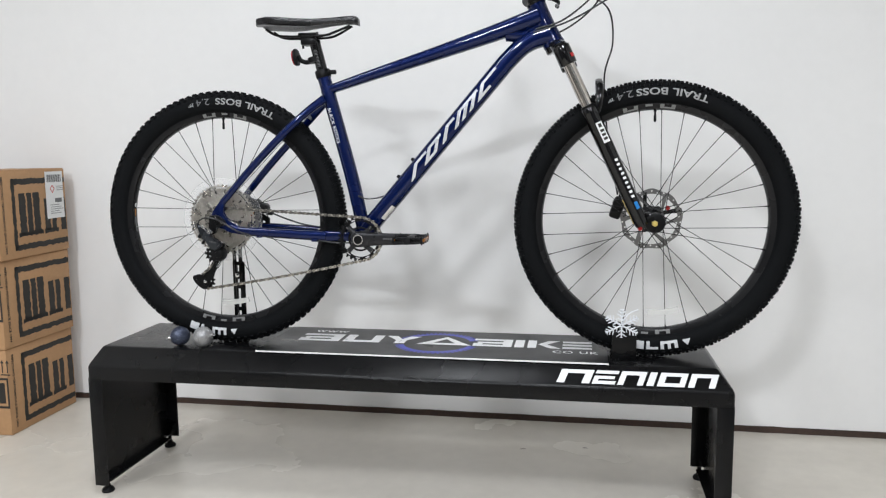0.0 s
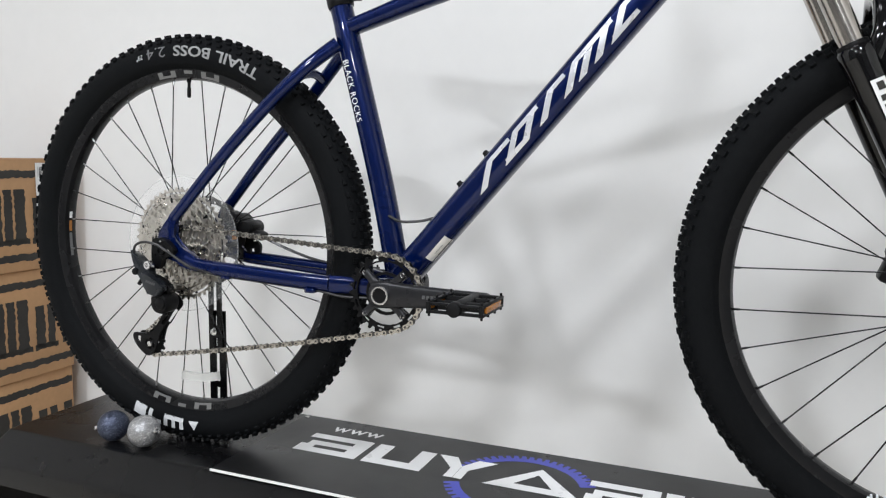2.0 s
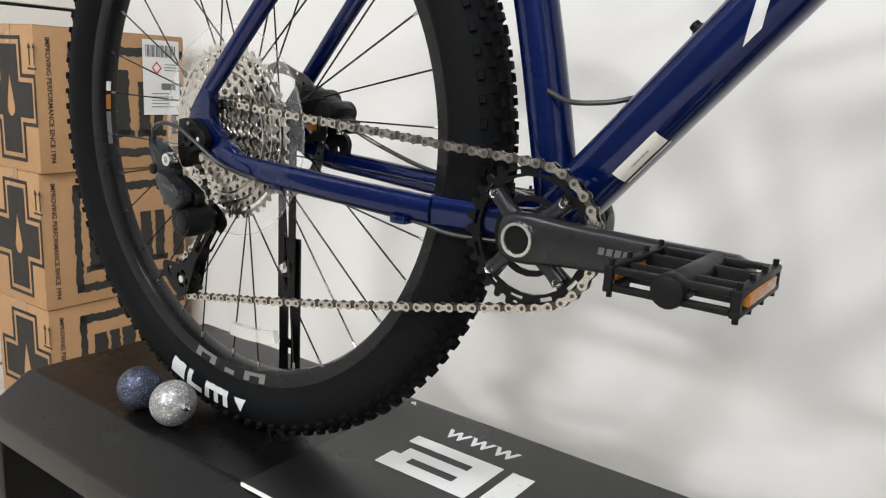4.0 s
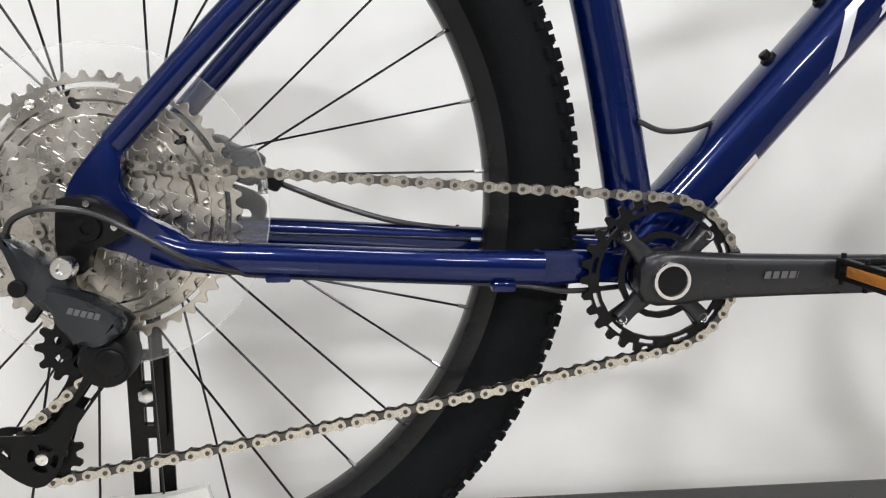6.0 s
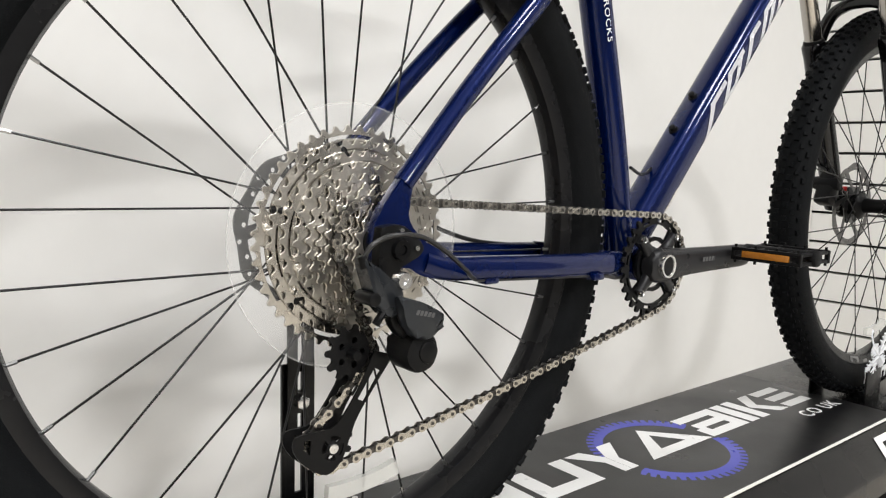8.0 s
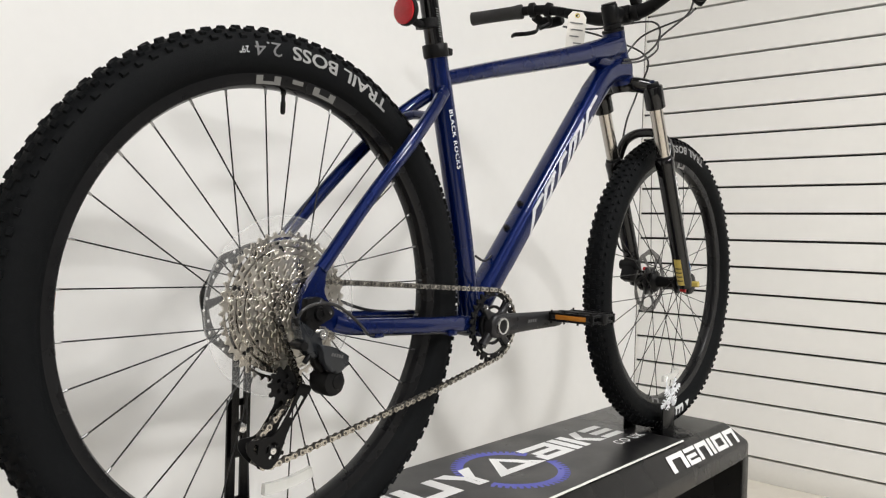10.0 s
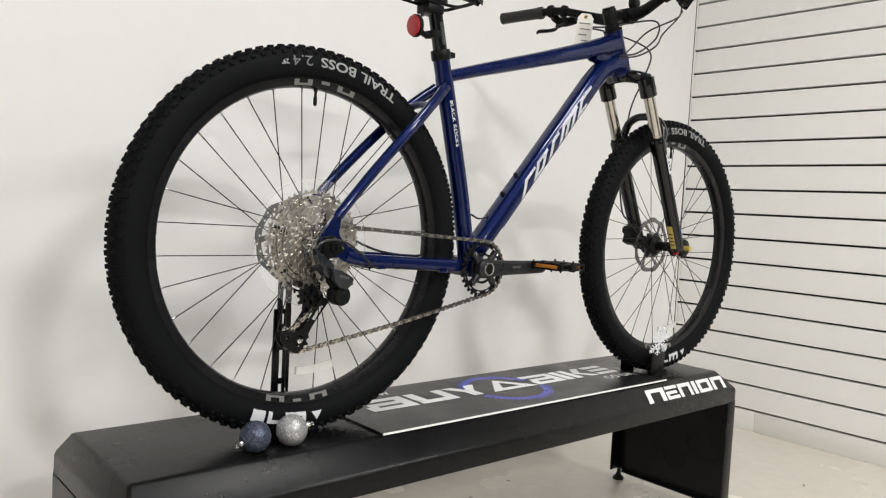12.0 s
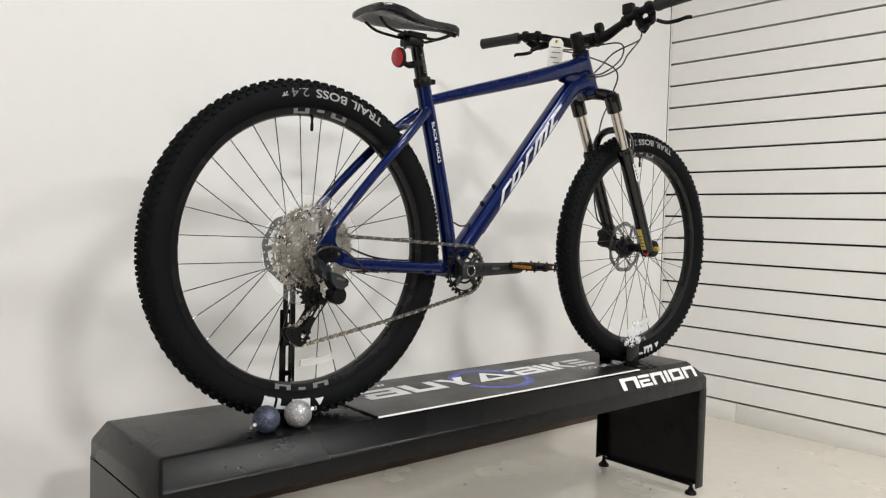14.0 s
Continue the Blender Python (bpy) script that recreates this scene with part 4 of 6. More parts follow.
# rear caliper
rc = RHUB + Vector((0.078, 0.055, 0.032))
CM = Matrix.Translation(rc) @ Matrix.Rotation(radians(22), 4, "Y")
bm = B(-0.036, 0.030, -0.016, 0.016, -0.013, 0.015, bevel=0.006, m=CM)
box(bm, 0.022, 0.050, -0.010, 0.010, -0.010, 0.006, bevel=0.004, m=CM)
for q, rr_ in ((-0.012, 0.0150), (0.016, 0.0135)):
    cyl(bm, CM @ Vector((q, -0.023, 0.002)), CM @ Vector((q, 0.023, 0.002)), rr_, seg=18, bevel=0.003)
cal_r = part("brake_caliper", bm, M_PLASTIC, bicycle, "black disc brake caliper")
out = smooth_path([(x, z, 0) for x, z in ((-0.398, 0.866), (-0.372, 0.862), (-0.352, 0.838), (-0.322, 0.826), (-0.312, 0.812), (-0.322, 0.786), (-0.340, 0.786), (-0.344, 0.808), (-0.368, 0.822), (-0.388, 0.842), (-0.398, 0.866))], 3)[:-1]
part("adapter", X([(v.x, v.y) for v in out], BY + 0.060, BY + 0.067, [circle(-0.350, 0.822, 0.0045, 10), circle(-0.330, 0.806, 0.0050, 10)]), M_BLACK, cal_r, "black caliper adapter bracket", smooth=False)
part("pad_clip", B(-0.365, -0.357, BY + 0.046, BY + 0.054, 0.826, 0.848, bevel=0.001), M_AMBER, cal_r, "orange pad spacer")
part("hose", T(smooth_path([CM @ Vector((0.046, 0, -0.002)), (-0.285, BY + 0.052, 0.828), (-0.245, BY + 0.058, 0.812), (-0.190, BY + 0.060, 0.797), (-0.110, BY + 0.060, 0.788)], 6), 0.0026, seg=8), M_CABLE, cal_r, "black brake hose")
for q in (-0.026, 0.030):
    part("bolt", C(rc + Vector((q, -0.008, -0.016 - q * 0.4)), rc + Vector((q, -0.008, -0.004 - q * 0.4)), 0.0042, seg=10, bevel=0.0008), M_BRIGHT, cal_r)

# headset, stem, handlebar; the stem sits a little askew on the steerer
def SB(bm):
    return move(bm, BAR_TURN)


bm = C(HT1, HT1 + STEER_AXIS * 0.006, 0.0250, seg=24, bevel=0.001)
cyl(bm, HT1 + STEER_AXIS * 0.0065, HT1 + STEER_AXIS * 0.018, 0.0195, seg=24, bevel=0.001)
part("headset", bm, M_BLACK, bicycle)
SA = HT1 + STEER_AXIS * 0.019
BC = SA + STEER_AXIS * 0.020 + Vector((0.060, 0, 0.012))
bm = C(SA, SA + STEER_AXIS * 0.040, 0.0185, seg=24, bevel=0.003)
tube(bm, [SA + STEER_AXIS * 0.020, BC], [0.0165, 0.0150], seg=20, power=3, flat=1.1)
cyl(bm, BC - Vector((0, 0.024, 0)), BC + Vector((0, 0.024, 0)), 0.0205, seg=24, bevel=0.003)
cyl(bm, SA + STEER_AXIS * 0.040, SA + STEER_AXIS * 0.044, 0.0165, seg=20, bevel=0.001)
for s in (-1, 1):
    for dz in (-0.013, 0.013):
        cyl(bm, BC + Vector((0.016, s * 0.017, dz)), BC + Vector((0.026, s * 0.017, dz)), 0.0042, seg=8)
part("stem", SB(bm), M_BLACK, bicycle, "short black stem")


def bar_at(s, d):
    """A point of the handlebar, d metres to the side s of its middle."""
    return BC + Vector((-0.055 * max(0, (d - 0.06) / 0.30), s * d, 0.047 * max(0, min(1, (d - 0.05) / 0.14))))


pts = [bar_at(-1, d) for d in (0.365, 0.30, 0.22, 0.17, 0.11, 0.06, 0.03)] + [bar_at(1, d) for d in (0, 0.03, 0.06, 0.11, 0.17, 0.22, 0.30, 0.365)]
hb = smooth_path(pts, 3)
bar = part("handlebar", SB(T(hb, [0.0158 if abs(p.y - BC.y) < 0.05 else max(0.0112, 0.0158 - (abs(p.y - BC.y) - 0.05) * 0.05) for p in hb], seg=18)), M_BLACK, bicycle, "black riser handlebar")
for s in (-1, 1):
    gp = [bar_at(s, d) for d in (0.238, 0.240, 0.25, 0.26, 0.30, 0.345, 0.364, 0.370, 0.371)]
    part("grip", SB(T(gp, [0.013, 0.0175, 0.0175, 0.0160, 0.0158, 0.0158, 0.0165, 0.0165, 0.013], seg=20)), M_GRIP, bar, "black rubber grip")
    c = bar_at(s, 0.215)
    bm = C(bar_at(s, 0.207), bar_at(s, 0.221), 0.0175, seg=18, bevel=0.002)
    body = [c + Vector((0.012, 0, -0.012)), c + Vector((0.032, -s * 0.012, -0.024)), c + Vector((0.040, -s * 0.035, -0.026)), c + Vector((0.040, -s * 0.062, -0.024))]
    tube(bm, smooth_path(body, 4), [0.011] * 4 + [0.0135] * 4 + [0.0125] * 4 + [0.009], seg=14)
    lev = part("brake_lever", SB(bm), M_PLASTIC, bar, "black hydraulic brake lever")
    bl = smooth_path([c + Vector((0.036, s * 0.002, -0.028)), c + Vector((0.058, s * 0.022, -0.034)), c + Vector((0.060, s * 0.055, -0.034)), c + Vector((0.056, s * 0.080, -0.032)), c + Vector((0.063, s * 0.093, -0.032))], 4)
    part("blade", SB(T(bl, 0.0058, seg=10, flat=0.7)), M_BLACK, lev)
    # clamp of the small accessories
    c2 = bar_at(s, 0.175)
    bm = C(bar_at(s, 0.168), bar_at(s, 0.181), 0.0170, seg=18, bevel=0.002)
    if s < 0:
        tube(bm, smooth_path([c2 + Vector((0.0, 0, -0.012)), c2 + Vector((0.024, 0.0, -0.030)), c2 + Vector((0.035, -0.012, -0.042))], 4), [0.012] * 4 + [0.016] * 4 + [0.014], seg=14)
        tube(bm, smooth_path([c2 + Vector((0.020, 0.0, -0.040)), c2 + Vector((-0.004, -0.020, -0.050)), c2 + Vector((-0.020, -0.045, -0.046))], 4), 0.0048, seg=8)
        part("shifter", SB(bm), M_PLASTIC, bar, "black gear shifter")
    else:
        tube(bm, smooth_path([c2 + Vector((0, 0, -0.014)), c2 + Vector((0.010, 0, -0.030)), c2 + Vector((-0.010, 0.018, -0.044))], 4), 0.0055, seg=8)
        part("lever_clamp", SB(bm), M_PLASTIC, bar)
# front reflector and bell on the bar
c = bar_at(-1, 0.135)
bm = C(bar_at(-1, 0.128), bar_at(-1, 0.142), 0.0175, seg=18, bevel=0.002)
box(bm, -0.010, 0.014, -0.017, 0.017, -0.014, 0.018, bevel=0.005, m=Matrix.Translation(c + Vector((0.010, 0, 0.034))))
cyl(bm, c + Vector((0.006, 0, 0.012)), c + Vector((0.008, 0, 0.024)), 0.007, seg=10)
part("bar_reflector", SB(bm), M_PLASTIC, bar, "small black reflector bracket")
c = BC + Vector((0.0, -0.040, 0.030))
bm = C(c - Vector((0, 0.006, 0)), c + Vector((0, 0.014, 0)), 0.0165, seg=20, bevel=0.004)
cyl(bm, c - Vector((0, 0.004, 0.030)), c + Vector((0, 0.012, -0.030)), 0.0185, seg=20, bevel=0.002)
part("bell", SB(bm), M_PLASTIC, bar, "small black bell")

# cables from the bar
rl, ll = BAR_TURN @ (bar_at(-1, 0.16) + Vector((0.042, 0, -0.026))), BAR_TURN @ (bar_at(1, 0.15) + Vector((0.04, 0, -0.028)))
sh = BAR_TURN @ (bar_at(-1, 0.165) + Vector((0.036, 0.0, -0.050)))
entry_r, entry_l = Vector((0.478, BY - 0.026, 1.318)), Vector((0.478, BY + 0.028, 1.318))
cal = STEER @ (cc + Vector((0, 0.005, 0.036)))
for pts in ([ll, ll + Vector((0.085, -0.06, -0.015)), (0.672, BY + 0.010, 1.372), (0.684, BY + 0.04, 1.290), (0.664, BY + 0.060, 1.200), STEER @ (CR + Vector((0.012, 0.088, 0)) + FD * 0.26), STEER @ (CR + Vector((-0.018, 0.088, 0)) + FD * 0.38), cal],
            [rl, rl + Vector((0.055, 0.040, -0.014)), (0.700, BY - 0.01, 1.425), (0.640, BY - 0.030, 1.378), (0.560, BY - 0.032, 1.338), entry_r],
            [sh, sh + Vector((0.052, 0.05, 0.0)), (0.655, BY + 0.01, 1.425), (0.620, BY + 0.040, 1.375), (0.545, BY + 0.034, 1.325), entry_l],
            [ll + Vector((0, 0.01, 0.004)), ll + Vector((0.05, -0.05, 0)), (0.650, BY - 0.01, 1.452), (0.628, BY - 0.040, 1.40), (0.555, BY - 0.034, 1.345), entry_r + Vector((0.006, 0, 0.008))]):
    part("cable", T(smooth_path(pts, 8), 0.0024, seg=8), M_CABLE, bicycle, "black cable housing")
# cables low on the frame
for pts in ([(-0.011, BY - 0.019, 0.889), (0.010, BY - 0.018, 0.881), (0.038, BY - 0.008, 0.882), (0.058, BY, 0.887), (0.080, BY + 0.004, 0.893)],
            [(-0.020, BY - 0.03, 0.757), (-0.075, BY - 0.055, 0.760), (-0.126, BY - 0.062, 0.768), (-0.290, BY - 0.068, 0.778), (-0.318, BY - 0.074, 0.783), (-0.345, BY - 0.094, 0.795), (-0.378, BY - 0.102, 0.816), (-0.404, BY - 0.104, 0.829), (-0.432, BY - 0.104, 0.832), (-0.452, BY - 0.101, 0.825), (-0.460, BY - 0.098, 0.812)],
            [(-0.02, BY + 0.03, 0.758), (-0.07, BY + 0.052, 0.764), (-0.112, BY + 0.060, 0.788)]):
    part("cable", T(smooth_path(pts, 8), 0.0022, seg=8), M_CABLE, bicycle, "black cable housing")
for x, z in ((-0.290, 0.7785), (-0.126, 0.7685)):
    part("cable_guide", B(x - 0.009, x + 0.009, BY - 0.072, BY - 0.058, z - 0.005, z + 0.003, bevel=0.002), M_PAINT, frame_ob)

# ---- drivetrain ----
def gear_outline(cx, cz, teeth, tooth=0.0042, turn=0.0, sharp=0.28):
    r = 0.0127 / (2 * math.sin(math.pi / teeth))
    out = []
    for k in range(teeth):
        for f, rr in ((-0.5, r - 0.0030), (-0.30, r - 0.0021), (-sharp * 0.5, r + tooth * 0.75), (0.0, r + tooth), (sharp * 0.5, r + tooth * 0.75), (0.30, r - 0.0021)):
            a = turn + 2 * math.pi * (k + f) / teeth
            out.append((cx + rr * math.cos(a), cz + rr * math.sin(a)))
    return out


def ring_holes(cx, cz, r0, r1, count, fill=0.7, turn=0.0, twist=0.0):
    hs = []
    for k in range(count):
        a0, a1 = 2 * math.pi * (k + 0.5 - fill / 2) / count + turn, 2 * math.pi * (k + 0.5 + fill / 2) / count + turn
        hs.append([(cx + r1 * math.cos(a), cz + r1 * math.sin(a)) for a in (a0 + (a1 - a0) * j / 5 for j in range(6))] +
                  [(cx + r0 * math.cos(a + twist), cz + r0 * math.sin(a + twist)) for a in (a1 + (a0 - a1) * j / 4 for j in range(5))])
    return hs


TEETH = (11, 13, 15, 18, 21, 24, 28, 33, 38, 43, 49)
HX_, HZ_ = RHUB.x, RHUB.z


def pitch_r(n_t):
    return 0.0127 / (2 * math.sin(math.pi / n_t))


def hole_ring(r, count, size, turn):
    return [circle(HX_ + r * math.cos(a), HZ_ + r * math.sin(a), size, 8) for a in (2 * math.pi * j / count + turn for j in range(count))]


cassette = None
for k, n_t in enumerate(TEETH):
    y = 0.0068 + 0.0039 * k
    r, inner = pitch_r(n_t), pitch_r(TEETH[max(0, k - 1)])
    holes = [circle(HX_, HZ_, 0.0165, 24)]
    if n_t >= 38:
        # open rings: slots beside the next smaller ring and long windows between the arms
        holes += ring_holes(HX_, HZ_, inner + 0.0008, r - 0.0060, 7, 0.62, 0.21 * k, 0.03)
        holes += ring_holes(HX_, HZ_, 0.046, inner - 0.0105, 6, 0.76, 0.10 + 0.05 * k, 0.16)
    elif n_t >= 24:
        holes += hole_ring(r - 0.0072, n_t // 4, 0.0018, 0.3 * k)
        if n_t >= 33:
            holes += ring_holes(HX_, HZ_, 0.030, r - 0.0200, 6, 0.45, 0.4, 0.25)
    elif n_t >= 15:
        holes += hole_ring(r - 0.0070, n_t // 3, 0.0018, 0.4 * k)
    bm = X(gear_outline(HX_, HZ_, n_t, 0.0026, 0.37 * k, 0.26), y - 0.0010, y + 0.0010, holes)
    bmesh.ops.recalc_face_normals(bm, faces=bm.faces)
    rim_edges = [e for e in bm.edges if len(e.link_faces) == 2 and all(abs(v.co.y - y + 0.0010) < 1e-6 for v in e.verts) and e.calc_face_angle(0) > 0.5]
    bmesh.ops.bevel(bm, geom=rim_edges, offset=0.00035, segments=1, affect="EDGES", clamp_overlap=True)
    if cassette is None:
        cassette = part("cassette", bm, M_STEEL, bicycle, "silver wide-range cassette of toothed sprockets", smooth=False)
        part("lockring", L([(0.0, -0.0035), (0.0155, -0.0035), (0.0165, -0.001), (0.0165, 0.0)], seg=24, center=(HX_, y, HZ_)), M_BLACK, cassette)
    else:
        part("sprocket", bm, M_STEEL, cassette, smooth=False)
    if n_t >= 38:
        # raised rib round the ring, and rivets that hold it to the arms
        part("rib", L([(inner + 0.0002, y - 0.0009), (inner + 0.0006, y - 0.0021), (inner + 0.0020, y - 0.0021), (inner + 0.0026, y - 0.0009)], seg=72, center=(HX_, 0, HZ_)), M_STEEL, cassette)
        for j in range(7):
            a = 2 * math.pi * j / 7 + 0.21 * k
            c = Vector((HX_ + (r - 0.0105) * math.cos(a), y, HZ_ + (r - 0.0105) * math.sin(a)))
            part("rivet", L([(0.0012, -0.0024), (0.0022, -0.0030), (0.0036, -0.0026), (0.0040, -0.0010), (0.0012, -0.0010)], seg=12, center=c), M_STEEL, cassette)
    # spacer behind the sprocket, wide and black to paint the shade between plates
    out_r = max(0.0205, r - 0.0085) if n_t < 33 else 0.044
    part("spacer", L([(0.0170, y + 0.0011), (out_r, y + 0.0011), (out_r, y + 0.0028), (0.0170, y + 0.0028)], seg=36, center=(HX_, 0, HZ_), closed=True), M_BLACK, cassette, "black spacer ring standing in for shade between sprockets")
for j in range(6):
    # stepped carrier arms under the large rings
    a = 2 * math.pi * (j + 0.5) / 6
    pts = [(HX_ + q * math.cos(a + tw), yy, HZ_ + q * math.sin(a + tw)) for q, yy, tw in ((0.024, 0.031, 0.0), (0.050, 0.0345, 0.10), (0.072, 0.0390, 0.16), (0.088, 0.0432, 0.20))]
    part("carrier_arm", T(pts, [0.0050, 0.0042, 0.0036, 0.0030], seg=8, flat=0.35), M_BLACK, cassette, "black carrier arm")
part("spoke_guard", L([(0.034, 0.0475), (0.1215, 0.0475), (0.1215, 0.0490), (0.034, 0.0490)], seg=64, center=(RHUB.x, 0, RHUB.z), closed=True), M_CLEAR, bicycle, "transparent plastic spoke guard disc")
# added pale ring that draws the highlight along the guard's edge
part("guard_edge", L([(0.1208, 0.0472), (0.1218, 0.0472), (0.1218, 0.0493), (0.1208, 0.0493)], seg=72, center=(RHUB.x, 0, RHUB.z), closed=True), M_GUARDEDGE, bicycle, "pale ring standing in for the highlight on the guard's edge")

# chain
RING_N, COG_N = 30, 18
RING_C, UP_C, LOW_C = Vector((0.0015, 0.7705)), Vector((-0.441, 0.7225)), Vector((-0.464, 0.6430))
rr = [0.0127 / (2 * math.sin(math.pi / t)) for t in (RING_N, COG_N, 11, 11)]
wheels = [(RING_C, rr[0], 1), (Vector((RHUB.x, RHUB.z)), rr[1], 1), (UP_C, rr[2], -1), (LOW_C, rr[3], 1)]
CHAIN_Y = 0.0185


def belt(ws):
    segs = []
    for i in range(len(ws)):
        (c1, r1, s1), (c2, r2, s2) = ws[i], ws[(i + 1) % len(ws)]
        D = c2 - c1
        ln = D.length
        D = D / ln
        k = -(s2 * r2 - s1 * r1) / ln
        left = Vector((-D.y, D.x))
        u = D * k - left * math.sqrt(1 - k * k)
        segs.append((c1 + u * (s1 * r1), c2 + u * (s2 * r2)))
    path = []
    for i in range(len(ws)):
        c, r, s = ws[i]
        a, b = segs[i - 1][1] - c, segs[i][0] - c
        a0, a1 = math.atan2(a.y, a.x), math.atan2(b.y, b.x)
        if s > 0:
            while a1 < a0:
                a1 += 2 * math.pi
        else:
            while a1 > a0:
                a1 -= 2 * math.pi
        n = max(2, int(abs(a1 - a0) * r / 0.002))
        path += [c + Vector((math.cos(t), math.sin(t))) * r for t in (a0 + (a1 - a0) * j / n for j in range(n + 1))]
        n = 40
        p, q = segs[i]
        sag = 0.004 if i == 3 else 0.0
        path += [p.lerp(q, j / n) - Vector((0, sag * math.sin(math.pi * j / n))) for j in range(1, n)]
    return path


loop = belt(wheels)
cum = [0.0]
for a, b in zip(loop, loop[1:] + loop[:1]):
    cum.append(cum[-1] + (b - a).length)
count = int(round(cum[-1] / 0.0127 / 2)) * 2
pins = []
j = 0
for k in range(count):
    d = cum[-1] * k / count
    while cum[j + 1] < d:
        j += 1
    f = (d - cum[j]) / (cum[j + 1] - cum[j])
    pins.append(loop[j].lerp(loop[(j + 1) % len(loop)], f))


def link_mesh_data(outer):
    """Two waisted plates, in the xz plane about the origin."""
    h, r, w = 0.00635, 0.0043 if outer else 0.0040, 0.0025
    out = []
    for k in range(9):
        a = -2.2 + 4.4 * k / 8
        out.append((h + r * math.cos(a), r * math.sin(a)))
    out.append((0, w))
    for k in range(9):
        a = math.pi - 2.2 + 4.4 * k / 8
        out.append((-h + r * math.cos(a), r * math.sin(a)))
    out.append((0, -w))
    bm = bmesh.new()
    for s in (-1, 1):
        y0 = s * (0.0036 if outer else 0.0023)
        extrude(bm, out, y0 - 0.0005, y0 + 0.0005)
    if not outer:
        for x in (-h, h):
            cyl(bm, (x, -0.0022, 0), (x, 0.0022, 0), 0.0037, seg=8)
    bmesh.ops.recalc_face_normals(bm, faces=bm.faces)
    me = bpy.data.meshes.new("link")
    bm.to_mesh(me)
    bm.free()
    me.materials.append(M_CHAIN if outer else M_CHAIN_IN)
    return me


bm = bmesh.new()
for p in pins:
    cyl(bm, (p.x, CHAIN_Y - 0.0047, p.y), (p.x, CHAIN_Y + 0.0047, p.y), 0.0018, seg=8)
chain = part("chain", bm, M_CHAIN_IN, bicycle, "steel roller chain")
chain.parent, chain.matrix_parent_inverse = bicycle, bicycle.matrix_basis.inverted()
data = (link_mesh_data(True), link_mesh_data(False))
for k in range(count):
    p, q = pins[k], pins[(k + 1) % count]
    d = q - p
    ob = new("link", data[k % 2])
    ob.parent = chain
    ob.matrix_basis = Matrix.Translation(((p.x + q.x) / 2, CHAIN_Y, (p.y + q.y) / 2)) @ Matrix.Rotation(-math.atan2(d.y, d.x), 4, "Y")

# crankset
RC = (RING_C.x, RING_C.y)
holes = ring_holes(*RC, 0.0345, 0.0500, 4, 0.80, radians(45)) + ring_holes(*RC, 0.0525, 0.0560, 12, 0.45, 0.1)
holes.append(circle(*RC, 0.0295, 24))
ring_ob = part("crankset", X(gear_outline(*RC, RING_N, 0.0040, 0.05, 0.36), CHAIN_Y - 0.0017, CHAIN_Y + 0.0017, holes), M_BLACK, bicycle, "dark grey crank with a black toothed chainring", smooth=False)
bm = bmesh.new()
for k in range(4):
    a = radians(45 + 90 * k)
    ca, sa = math.cos(a), math.sin(a)
    pts = [(RC[0] + ca * d, 0.013 + 0.001 * (d < 0.03), RC[1] + sa * d) for d in (0.010, 0.022, 0.036, 0.047)]
    tube(bm, pts, [0.0135, 0.0085, 0.0062, 0.0068], seg=14, power=2.8, flat=0.75)
part("spider", bm, M_CRANK, ring_ob)
for k in range(4):
    a = radians(45 + 90 * k)
    c = Vector((RC[0] + 0.046 * math.cos(a), 0.009, RC[1] + 0.046 * math.sin(a)))
    b = L([(0.0022, 0.0), (0.0036, -0.0018), (0.0042, 0.0), (0.0042, 0.003)], seg=12, center=c)
    part("chainring_bolt", b, M_BRIGHT, ring_ob)


def crank_arm(side):
    y0 = 0.0 if side < 0 else 2 * BY
    d = 1 if side < 0 else -1
    x_end = 0.168 if side < 0 else -0.168
    xs = [(-0.0225, 0.011, 0.002), (-0.019, 0.018, 0.0), (-0.008, 0.0215, -0.001), (0.008, 0.0215, -0.001), (0.030, 0.0190, -0.001), (0.060, 0.0172, -0.003), (0.100, 0.0160, -0.007), (0.140, 0.0152, -0.012), (0.160, 0.0150, -0.014), (0.176, 0.0142, -0.014), (0.184, 0.0105, -0.013), (0.187, 0.005, -0.011)]
    bm = bmesh.new()
    rings = []
    for x, hh, yo in xs:
        t = x / 0.172
        cx, cz = RC[0] + t * x_end, RC[1] + t * 0.004
        ring = []
        for k in range(20):
            a = 2 * math.pi * k / 20
            c, s = math.cos(a), math.sin(a)
            ring.append(bm.verts.new((cx, y0 + d * (yo + 0.009 - 0.0085 * math.copysign(abs(c) ** 0.6, c)), cz + hh * math.copysign(abs(s) ** 0.6, s))))
        rings.append(ring)
    for a, b in zip(rings, rings[1:]):
        for k in range(20):
            bm.faces.new((a[k], a[(k + 1) % 20], b[(k + 1) % 20], b[k]))
    bm.faces.new(rings[0])
    bm.faces.new(rings[-1])
    return bm


arm = part("crank_arm", crank_arm(-1), M_CRANK, ring_ob, "dark grey forged crank arm")
part("crank_arm", crank_arm(1), M_CRANK, ring_ob)
part("axle_ring", L([(0.0110, -0.0045), (0.0118, -0.0060), (0.0142, -0.0060), (0.0148, -0.0045), (0.0148, 0.004), (0.0110, 0.012)], seg=32, center=(RC[0], 0, RC[1]), closed=True), M_BRIGHT, ring_ob, "bright metal axle ring")
part("axle_bore", L([(0.0, 0.010), (0.0112, 0.010), (0.0112, -0.004)], seg=24, center=(RC[0], 0, RC[1])), M_BLACK, ring_ob)
